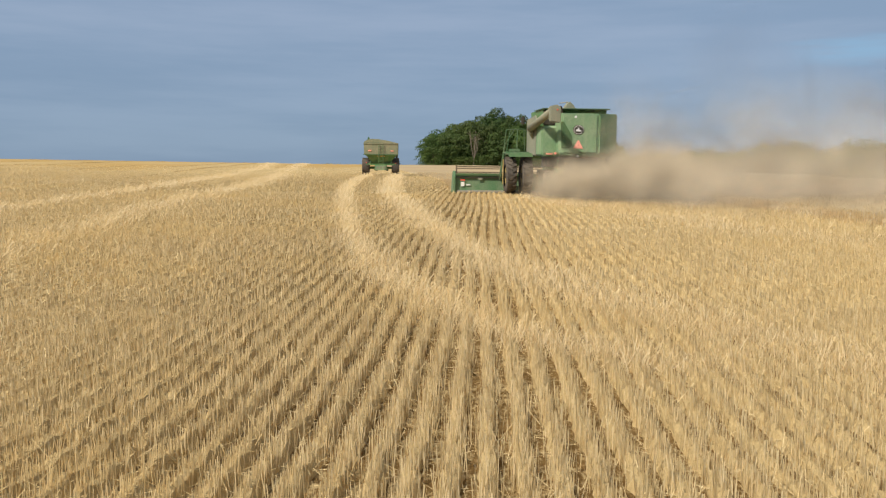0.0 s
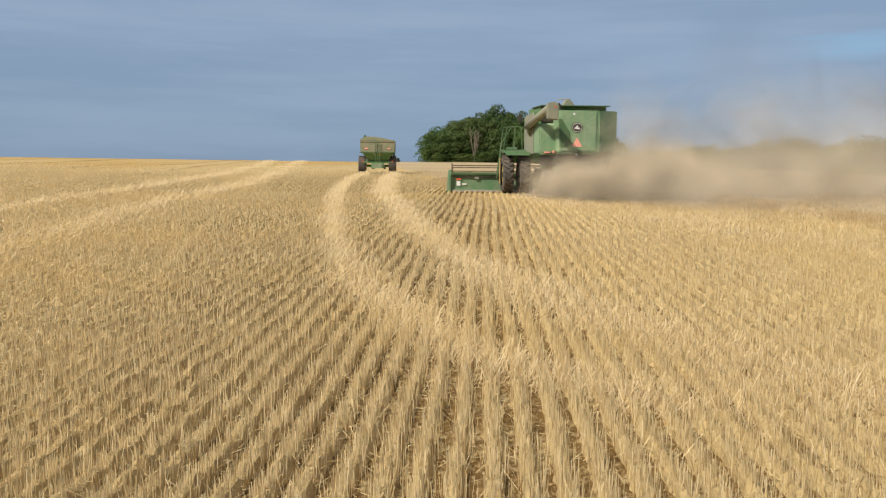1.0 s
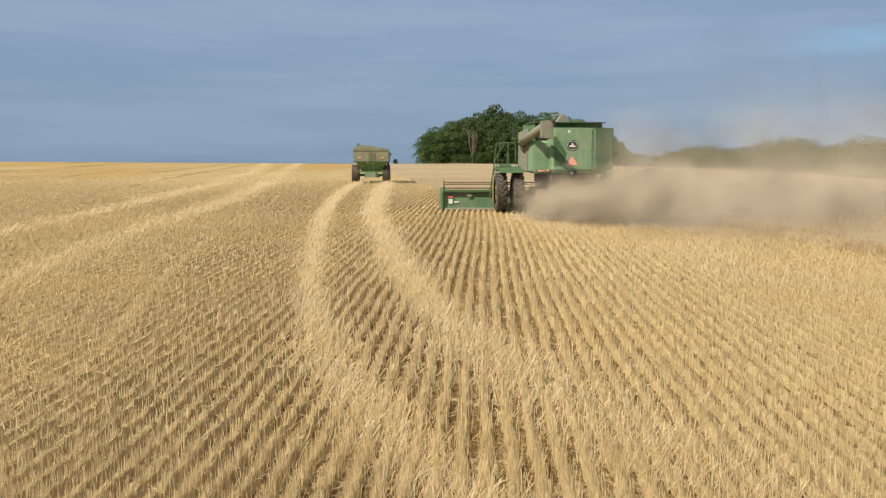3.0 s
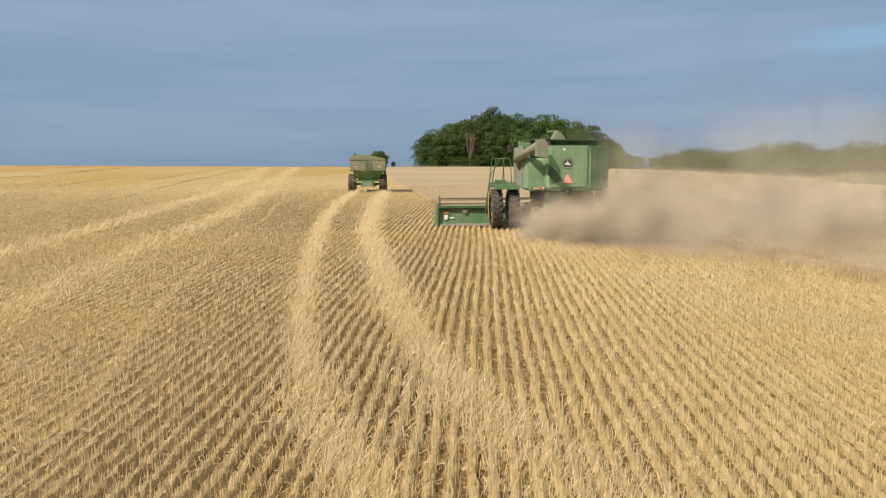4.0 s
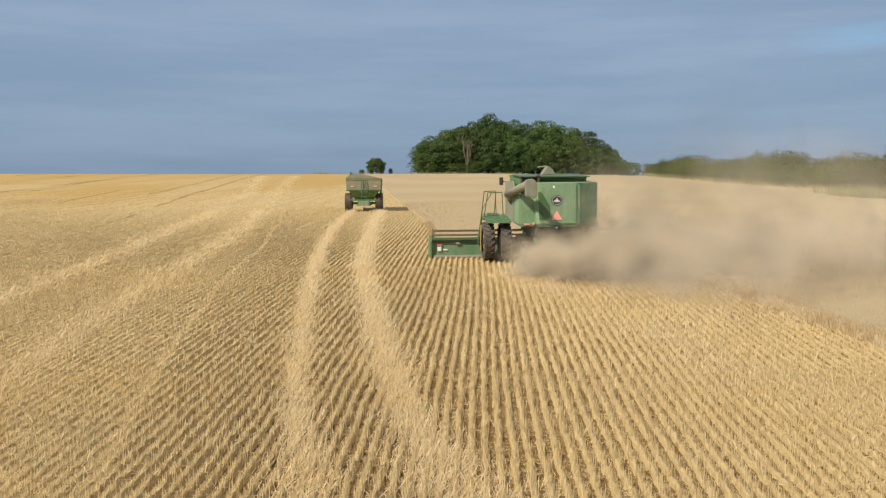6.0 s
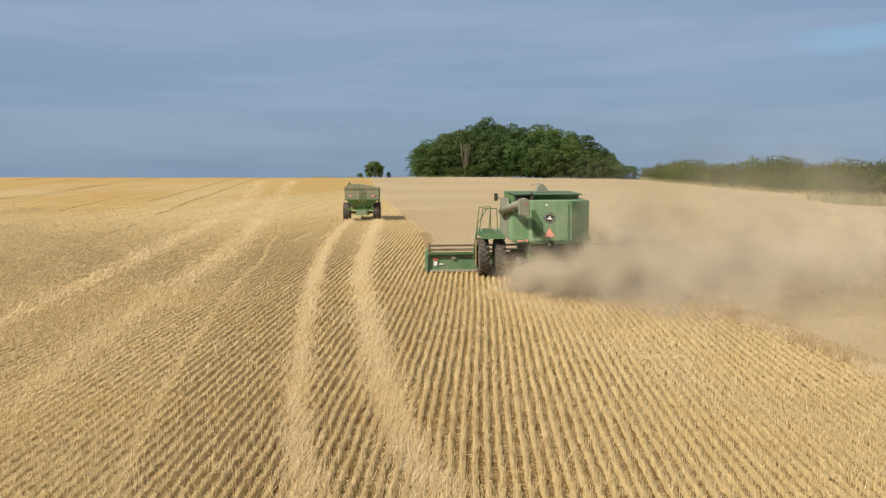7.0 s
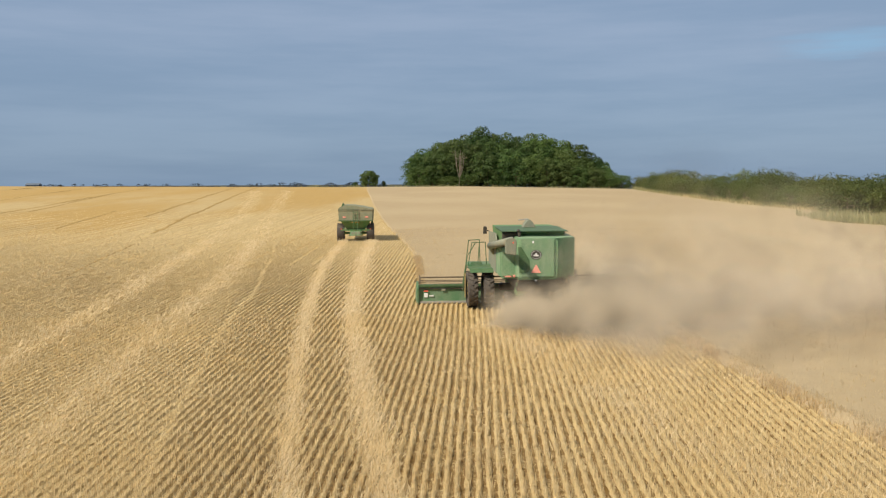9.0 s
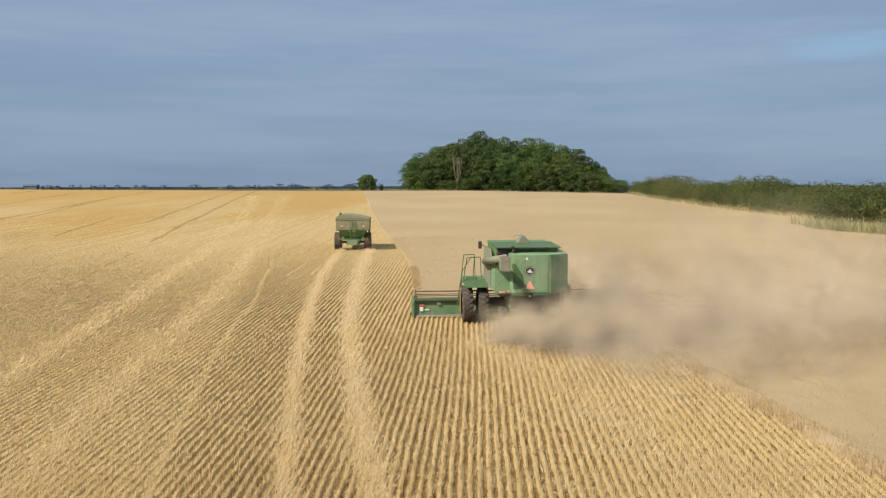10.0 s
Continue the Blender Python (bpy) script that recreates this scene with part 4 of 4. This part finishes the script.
def combine():
    cx, cy = 5.92, 44.24
    turn = radians(3.5)
    ahead = Vector((-math.sin(turn), math.cos(turn)))
    z_rear, z_front = land1(cx + ahead.x * 1.3, cy + ahead.y * 1.3), land1(cx + ahead.x * 5.0, cy + ahead.y * 5.0)
    tilt = math.atan2(z_front - z_rear, 3.7)
    at = Matrix.Translation((cx, cy, z_rear + 0.27)) @ Matrix.Rotation(turn, 4, "Z") @ Matrix.Rotation(tilt, 4, "X")
    c = thing("combine_harvester", at, "dusty green combine harvester with wide header cutting wheat", "combine harvester")

    # rear hood: flat centre panel and a canted panel on each side
    bm = bmesh.new()
    prism(bm, [(-0.85, 0.0), (1.08, 0.0), (2.25, 0.75), (2.25, 3.3), (-1.0, 3.3), (-1.0, 0.1)], "z", 2.12, 4.25, 0.05)
    part("rear_hood", bm, M_GREEN_PALE, c)
    for x0, x1 in ((-0.78, 0.98),):
        bm = bmesh.new()
        box(bm, (x0, -0.03, 2.2), (x1, 0.0, 4.14), 0.012)
        part("hood_panel", bm, M_GREEN_PALE, c)
    bm = bmesh.new()
    prism(bm, [(1.14, 0.01), (2.18, 0.68), (2.2, 0.65), (1.16, -0.02)], "z", 2.22, 4.12)
    part("hood_panel", bm, M_GREEN_PALE, c, "canted side panel")
    bm = bmesh.new()
    box(bm, (-0.95, -0.02, 2.03), (1.1, 0.5, 2.12), 0.015)
    part("hood_skirt", bm, M_GREEN_DARK, c)
    # round emblem plate with an abstract mark, slow-vehicle triangle, reflectors
    bm = bmesh.new()
    rod(bm, (0, -0.05, 3.38), (0, -0.03, 3.38), 0.30, 24)
    bmesh.ops.scale(bm, vec=(1, 1, 0.86), space=Matrix.Translation((0, 0, -3.38)), verts=bm.verts)
    badge = part("badge", bm, M_BLACK, c, "dark oval badge")
    bm = bmesh.new()
    prism(bm, [(-0.21, 3.29), (0.0, 3.26), (0.21, 3.27), (0.2, 3.34), (0.07, 3.39), (0.02, 3.54), (-0.07, 3.5), (-0.06, 3.41), (-0.2, 3.38)], "y", -0.062, -0.052)
    ring = bmesh.new()
    for k in range(24):
        a0, a1 = k * math.pi / 12, (k + 1) * math.pi / 12
        rod(ring, (0.25 * math.cos(a0), -0.055, 3.38 + 0.215 * math.sin(a0)), (0.25 * math.cos(a1), -0.055, 3.38 + 0.215 * math.sin(a1)), 0.010, 5)
    part("badge_ring", ring, M_WHITE, badge)
    bmesh.ops.scale(bm, vec=(0.72, 1, 0.72), space=Matrix.Translation((0, 0, -3.38)), verts=bm.verts)
    part("badge_mark", bm, M_WHITE, badge, "plain pale shape on the badge")
    bm = bmesh.new()
    prism(bm, [(-0.27, 2.40), (0.27, 2.40), (0.03, 2.83), (-0.03, 2.83)], "y", -0.05, -0.032)
    part("warning_triangle", bm, M_ORANGE, c, "orange-red slow vehicle triangle")
    bm = bmesh.new()
    rod(bm, (0.0, -0.05, 2.0), (0.0, 0.02, 2.0), 0.06, 12)
    part("tail_lamp", bm, M_WHITE, c)

    # engine side shield, grain tank, covers
    bm = bmesh.new()
    prism(bm, [(0.9, 1.95), (6.1, 1.95), (6.1, 3.55), (1.2, 3.62), (0.9, 3.4)], "x", -1.72, 2.0, 0.06)
    part("body", bm, M_GREEN_PALE, c)
    bm = bmesh.new()
    box(bm, (-1.72, 0.86, 2.12), (-0.92, 0.92, 3.5), 0.02)
    part("side_shield", bm, M_GREEN_PALE, c, "sunlit pale green shield panel")
    # dark green plate put where the folded auger's shadow falls on the hood
    bm = bmesh.new()
    prism(bm, [(-0.9, 2.4), (-0.5, 2.4), (-0.33, 2.55), (-0.36, 3.1), (-0.8, 3.8), (-0.98, 3.8), (-0.92, 3.0)], "y", -0.06, -0.035)
    part("hood_recess", bm, M_GREEN_DARK, c, "dark green curved plate in place of the auger's shadow")
    for x in (-1.05, -0.75):
        bm = bmesh.new()
        rod(bm, (x, 0.80, 2.13), (x, 0.87, 2.13), 0.07, 10)
        part("rear_lamp", bm, M_ORANGE if x < -1 else M_WHITE, c)
    bm = bmesh.new()
    box(bm, (-1.55, 0.84, 2.06), (-1.2, 0.86, 2.14))
    part("decal", bm, M_ORANGE, c, "faded orange decal")
    # tank with outward sloping walls
    bm = bmesh.new()
    box(bm, (-1.52, 1.75, 3.5), (1.8, 5.9, 4.50), 0.03, (1.06, 1.03))
    part("grain_tank", bm, M_GREEN, c)
    bm = bmesh.new()
    box(bm, (-1.7, 1.1, 4.50), (1.95, 4.3, 4.56), 0.02)
    part("tank_cover", bm, M_COVER, c, "thin dark green tank cover")
    bm = bmesh.new()
    prism(bm, [(-0.2, 4.55), (0.55, 4.55), (0.38, 4.84), (0.15, 5.04), (0.0, 4.88)], "y", 3.2, 4.0, 0.03)
    part("grain_heap", bm, M_GREYPANEL, c, "dusty green hump over the tank")
    bm = bmesh.new()
    rod(bm, (-0.4, 3.6, 4.96), (0.1, 3.6, 5.02), 0.03, 6)
    part("tank_auger", bm, M_STEEL, c)
    bm = bmesh.new()
    tube(bm, [(-0.75, 1.0, 3.6), (-0.75, 1.0, 4.5), (-0.84, 0.95, 4.62)], 0.09, 10)
    part("exhaust", bm, M_BLACK, c)
    # black block added for the shade in the opening under the tank cover
    bm = bmesh.new()
    box(bm, (-1.6, 1.35, 3.66), (-0.7, 1.78, 4.44), 0.03)
    part("engine_screen", bm, M_BLACK, c)
    bm = bmesh.new()
    box(bm, (-0.22, -0.05, 4.0), (-0.12, -0.03, 4.12))
    part("marker", bm, M_WHITE, c)
    # dusty panel behind the cab
    bm = bmesh.new()
    prism(bm, [(2.9, 2.0), (6.3, 2.0), (6.3, 4.1), (3.4, 4.25), (2.9, 3.9)], "x", -1.79, -1.69, 0.02)
    part("cab_side_panel", bm, M_GREYPANEL, c, "dust-covered grey panel")
    bm = bmesh.new()
    box(bm, (-1.77, 1.1, 2.05), (-1.70, 2.85, 3.4), 0.02)
    part("side_shield", bm, M_GREEN_PALE, c)

    # unloading auger, folded back along the side
    au = group_part("unloading_auger", c, "grey dusty folded unloading auger")
    bm = bmesh.new()
    tube(bm, [(-1.7, 4.0, 3.1), (-2.02, 3.6, 3.5), (-1.72, -2.0, 4.32)], 0.2, 16)
    part("auger_tube", bm, M_GREYPANEL, au, smooth=True)
    bm = bmesh.new()
    prism(bm, [(-1.95, 3.72), (-1.46, 3.66), (-1.44, 4.38), (-1.62, 4.56), (-1.96, 4.48)], "y", -2.6, -2.0, 0.03)
    part("spout", bm, M_GREYPANEL, au)
    bm = bmesh.new()
    rod(bm, (-1.62, -2.62, 4.30), (-1.62, -2.60, 4.30), 0.04, 10)
    part("spout_reflector", bm, M_RED, au)

    # chassis and underside
    bm = bmesh.new()
    box(bm, (-0.95, 0.3, 1.35), (1.1, 5.8, 1.95), 0.04)
    box(bm, (-0.6, 0.5, 0.9), (0.75, 2.4, 1.4), 0.05)
    box(bm, (-1.35, 4.6, 0.75), (1.55, 5.1, 1.15), 0.04)
    part("chassis", bm, M_BLACK, c)
    bm = bmesh.new()
    prism(bm, [(0.55, 1.05), (1.5, 1.05), (1.5, 1.6), (0.45, 1.5)], "x", -0.95, -0.35, 0.04)
    part("chaff_chute", bm, M_GREEN, c)
    bm = bmesh.new()
    box(bm, (-1.0, 0.35, 1.62), (1.05, 0.55, 1.80), 0.02)
    part("rear_beam", bm, M_GREEN_DARK, c)
    for x in (-1.25, 1.45):
        w_ = group_part("rear_wheel", c)
        wheel_parts(w_, x, 1.5, 0.7, 0.45, 0.34, 16, -0.24)
    for x in (-2.95, -2.02, 2.02, 2.95):
        w_ = group_part("drive_wheel", c)
        wheel_parts(w_, x, 4.85, 1.08, 0.6, 0.54, 22, -0.26)
    bm = bmesh.new()
    prism(bm, [(3.9, 1.9), (4.2, 2.12), (5.5, 2.12), (5.8, 1.92), (5.5, 2.04), (4.2, 2.04)], "x", -3.15, -1.75, 0.01)
    part("mudguard", bm, M_GREEN_DARK, c)

    # platform, ladder and railings beside the cab
    bm = bmesh.new()
    box(bm, (-3.15, 5.3, 2.08), (-1.6, 6.9, 2.2), 0.02)
    box(bm, (-2.95, 5.35, 2.2), (-2.3, 5.6, 2.36), 0.03)
    part("platform", bm, M_HEADER, c)
    for pts in ([(-3.12, 5.4, 2.1), (-2.9, 5.4, 3.5), (-2.1, 5.4, 3.53), (-2.02, 5.4, 2.1)],
                [(-3.12, 6.85, 2.1), (-2.95, 6.85, 3.5), (-2.3, 6.85, 3.53), (-2.25, 6.85, 2.1)],
                [(-3.38, 6.0, 0.9), (-3.12, 6.0, 2.6), (-2.6, 5.9, 3.5)],
                [(-2.55, 5.4, 2.1), (-2.45, 5.4, 3.52)]):
        bm = bmesh.new()
        tube(bm, pts, 0.026, 8)
        part("handrail", bm, M_GREEN_DARK, c)
    lad = group_part("ladder", c)
    for y0 in (6.0, 6.5):
        bm = bmesh.new()
        rod(bm, (-3.4, y0, 0.5), (-3.15, y0, 2.1), 0.03, 8)
        part("stringer", bm, M_GREEN_DARK, lad)
    for k in range(4):
        bm = bmesh.new()
        x = -3.37 + 0.06 * k
        box(bm, (x - 0.06, 6.0, 0.6 + 0.35 * k), (x + 0.06, 6.5, 0.64 + 0.35 * k))
        part("rung", bm, M_BLACK, lad)
    # cab
    cab = group_part("cab", c)
    bm = bmesh.new()
    box(bm, (-0.95, 6.05, 1.95), (1.1, 7.6, 3.85), 0.08, (0.94, 0.9))
    part("cab_glass", bm, M_GLASS, cab)
    bm = bmesh.new()
    box(bm, (-1.15, 5.95, 3.82), (1.3, 7.9, 4.08), 0.07)
    part("cab_roof", bm, M_GREEN, cab)
    bm = bmesh.new()
    rod(bm, (-1.1, 7.4, 3.8), (-1.9, 7.2, 4.1), 0.025, 8)
    part("mirror_arm", bm, M_BLACK, cab)
    bm = bmesh.new()
    box(bm, (-2.02, 7.15, 3.85), (-1.8, 7.25, 4.3), 0.02)
    part("mirror", bm, M_BLACK, cab)
    # feeder house
    bm = bmesh.new()
    prism(bm, [(5.6, 1.9), (7.3, 1.15), (7.3, 0.35), (5.6, 1.1)], "x", -0.65, 0.8, 0.03)
    part("feeder_house", bm, M_GREEN, c)

    # cutting header
    hd = group_part("header", c, "wide green cutting header with reel")
    hd.location, hd.scale = (0, -0.7, -0.50), (1, 1, 1.30)
    bm = bmesh.new()
    prism(bm, [(7.12, 0.22), (7.2, 0.98), (7.32, 0.98), (7.3, 0.30), (8.6, 0.16), (8.6, 0.10)], "x", -6.0, 6.0, 0.0)
    part("back_sheet", bm, M_HEADER, hd, "green back sheet")
    bm = bmesh.new()
    box(bm, (-6.0, 7.05, 0.93), (6.0, 7.24, 1.06), 0.03)
    part("top_beam", bm, M_GREEN_DARK, hd)
    bm = bmesh.new()
    box(bm, (-5.95, 7.0, 0.16), (5.95, 7.2, 0.28), 0.03)
    part("bottom_beam", bm, M_STEEL, hd)
    bm = bmesh.new()
    box(bm, (-5.95, 7.08, 0.84), (5.9, 7.14, 0.88), 0.01)
    part("trim_rail", bm, M_BLACK, hd)
    for x in (-6.15, 6.0):
        bm = bmesh.new()
        prism(bm, [(6.95, 0.12), (6.95, 0.9), (7.15, 1.18), (7.9, 1.15), (9.0, 0.45), (9.15, 0.1)], "x", x, x + 0.14, 0.03)
        part("end_shield", bm, M_HEADER, hd)
    bm = bmesh.new()
    box(bm, (-5.7, 7.085, 0.46), (-5.48, 7.10, 0.66))
    part("decal", bm, M_WHITE, hd, "square white decal")
    bm = bmesh.new()
    box(bm, (-5.72, 7.085, 0.72), (-5.44, 7.10, 0.78))
    part("decal", bm, M_RED, hd, "red decal strip")
    bm = bmesh.new()
    box(bm, (-5.38, 7.085, 0.50), (-5.12, 7.10, 0.56))
    part("decal", bm, M_WHITE, hd, "pale lettering bar")
    bm = bmesh.new()
    box(bm, (-4.65, 7.06, 0.76), (-4.4, 7.08, 0.86))
    part("decal", bm, M_GREYPANEL, hd)
    # reel above the knife
    bm = bmesh.new()
    rod(bm, (-5.95, 8.2, 0.92), (5.95, 8.2, 0.92), 0.06, 12)
    part("reel_shaft", bm, M_REEL, hd)
    for k in range(6):
        a = k * math.pi / 3 + 0.5
        p = (8.2 + 0.44 * math.cos(a), 0.92 + 0.34 * math.sin(a))
        bm = bmesh.new()
        rod(bm, (-5.95, p[0], p[1]), (5.95, p[0], p[1]), 0.024, 8)
        for x in (-5.85, -2.9, 0.0, 2.9, 5.85):
            rod(bm, (x, 8.2, 0.92), (x, p[0], p[1]), 0.018, 6)
        part("reel_bat", bm, M_REEL, hd, "dusty brown reel bat")
    bm = bmesh.new()
    rod(bm, (-5.95, 7.5, 1.36), (5.95, 7.5, 1.36), 0.03, 8)
    rod(bm, (-5.95, 7.5, 1.05), (-5.95, 7.5, 1.45), 0.04, 8)
    rod(bm, (-2.4, 7.5, 1.05), (-2.4, 7.5, 1.36), 0.03, 8)
    part("reel_rail", bm, M_REEL, hd)
    bm = bmesh.new()
    rod(bm, (-5.95, 7.7, 0.55), (5.95, 7.7, 0.55), 0.24, 14)
    part("header_auger", bm, M_STEEL, hd)
    # upright strip added for the pale line of the wheel rim's edge
    bm = bmesh.new()
    box(bm, (-3.36, 5.0, 0.3), (-3.31, 5.1, 1.75), 0.01)
    part("marker_post", bm, M_YELLOW, c, "dusty yellow strip added for the wheel's rim edge")


combine()


# ---- grain cart ----
def grain_cart():
    cx, cy = -7.75, 88.6
    at = Matrix.Translation((cx, cy, land1(cx, cy + 1.2) - 0.03)) @ Matrix.Rotation(radians(3), 4, "Z")
    c = thing("grain_cart", at, "green grain cart with grey-green tarpaulin-topped hopper on big tyres", "grain cart")

    def frustum(bm, z0, a, z1, b, bevel=0.0):
        lo = [bm.verts.new((x, y, z0)) for x, y in ((-a[0], a[1]), (a[0], a[1]), (a[0], a[2]), (-a[0], a[2]))]
        hi = [bm.verts.new((x, y, z1)) for x, y in ((-b[0], b[1]), (b[0], b[1]), (b[0], b[2]), (-b[0], b[2]))]
        fs = [bm.faces.new(lo[::-1]), bm.faces.new(hi)]
        fs += [bm.faces.new((lo[i], lo[(i + 1) % 4], hi[(i + 1) % 4], hi[i])) for i in range(4)]
        if bevel:
            bmesh.ops.bevel(bm, geom=list({e for f in fs for e in f.edges}), offset=bevel, segments=2, affect="EDGES")

    bm = bmesh.new()
    frustum(bm, 1.2, (0.9, 0.9, 3.4), 2.18, (1.55, 0.25, 5.4), 0.03)
    part("hopper", bm, M_GREEN, c)
    bm = bmesh.new()
    frustum(bm, 2.18, (1.72, 0.05, 5.6), 3.35, (1.78, 0.0, 5.7), 0.04)
    part("hopper_side", bm, M_TANKGREY, c, "dusty grey-green upper side wall")
    bm = bmesh.new()
    prism(bm, [(-1.8, 3.35), (1.8, 3.35), (1.7, 3.40), (0.7, 3.62), (-0.3, 3.78), (-1.2, 3.80), (-1.7, 3.55)], "y", 0.05, 5.7, 0.03)
    part("tarpaulin", bm, M_TANKGREY, c, "sagging dusty tarpaulin")
    bm = bmesh.new()
    prism(bm, [(-1.45, 3.68), (-1.05, 3.70), (-1.3, 4.05)], "y", 0.3, 1.2)
    part("tarpaulin_flap", bm, M_GREEN_DARK, c)
    for z in (2.2, 3.3):
        bm = bmesh.new()
        box(bm, (-1.8, -0.05, z - 0.05), (1.8, 0.03, z + 0.05), 0.015)
        part("rim_rail", bm, M_TANKGREY if z > 3 else M_GREEN_DARK, c)
    for x in (-1.15, 1.15):
        bm = bmesh.new()
        box(bm, (x - 0.16, -0.02, 2.52), (x + 0.16, 0.04, 2.64), 0.01)
        part("reflector", bm, M_ORANGE, c, "faded orange reflector")
    lad = group_part("ladder", c)
    for x in (-0.22, 0.22):
        bm = bmesh.new()
        rod(bm, (x, -0.12, 1.1), (x, -0.12, 3.25), 0.03, 8)
        part("stringer", bm, M_GREEN_DARK, lad)
    for k in range(7):
        bm = bmesh.new()
        rod(bm, (-0.22, -0.12, 1.25 + 0.3 * k), (0.22, -0.12, 1.25 + 0.3 * k), 0.022, 6)
        part("rung", bm, M_GREEN_DARK, lad)
    for x in (-0.3, 0.05, 0.28):
        bm = bmesh.new()
        box(bm, (x - 0.12, 0.12, 1.98), (x + 0.1, 0.19, 2.1))
        part("decal", bm, M_YELLOW, c, "yellow decal")
    bm = bmesh.new()
    box(bm, (-1.55, 0.5, 1.12), (1.55, 0.75, 1.30), 0.03)
    box(bm, (-1.5, 1.2, 0.75), (1.5, 1.6, 1.0), 0.03)
    box(bm, (-0.7, 0.7, 0.62), (-0.5, 7.5, 0.82), 0.02)
    box(bm, (0.5, 0.7, 0.62), (0.7, 7.5, 0.82), 0.02)
    for x in (-1.25, 1.25):
        rod(bm, (x, 0.62, 1.2), (x * 0.6, 0.7, 2.0), 0.05, 8)
    part("frame", bm, M_GREEN, c)
    bm = bmesh.new()
    box(bm, (-0.62, 0.42, 0.62), (0.62, 0.56, 1.12), 0.03)
    part("rear_plate", bm, M_GREEN_PALE, c)
    for x in (-0.35, 0.0, 0.35):
        bm = bmesh.new()
        box(bm, (x - 0.12, 0.40, 0.78), (x + 0.12, 0.42, 1.0))
        part("decal", bm, M_GREYPANEL, c)
    for x in (-1.5, 1.5):
        bm = bmesh.new()
        box(bm, (x - 0.06, 0.45, 1.30), (x + 0.06, 0.5, 1.38))
        part("tail_lamp", bm, M_RED, c)
    for x in (-1.58, 1.5):
        w_ = group_part("cart_wheel", c)
        wheel_parts(w_, x, 1.4, 0.95, 0.78, 0.45, 20)
    bm = bmesh.new()
    tube(bm, [(1.55, 5.6, 1.2), (1.66, 5.0, 2.6), (1.68, 4.6, 3.3)], 0.12, 12)
    part("unloading_auger", bm, M_GREEN_DARK, c)


grain_cart()


# ---- to metres ----
for ob in list(scene.objects):
    if ob.parent is None and ob.type in ("MESH", "EMPTY"):
        ob.matrix_basis = Matrix.Scale(UNIT, 4) @ ob.matrix_basis
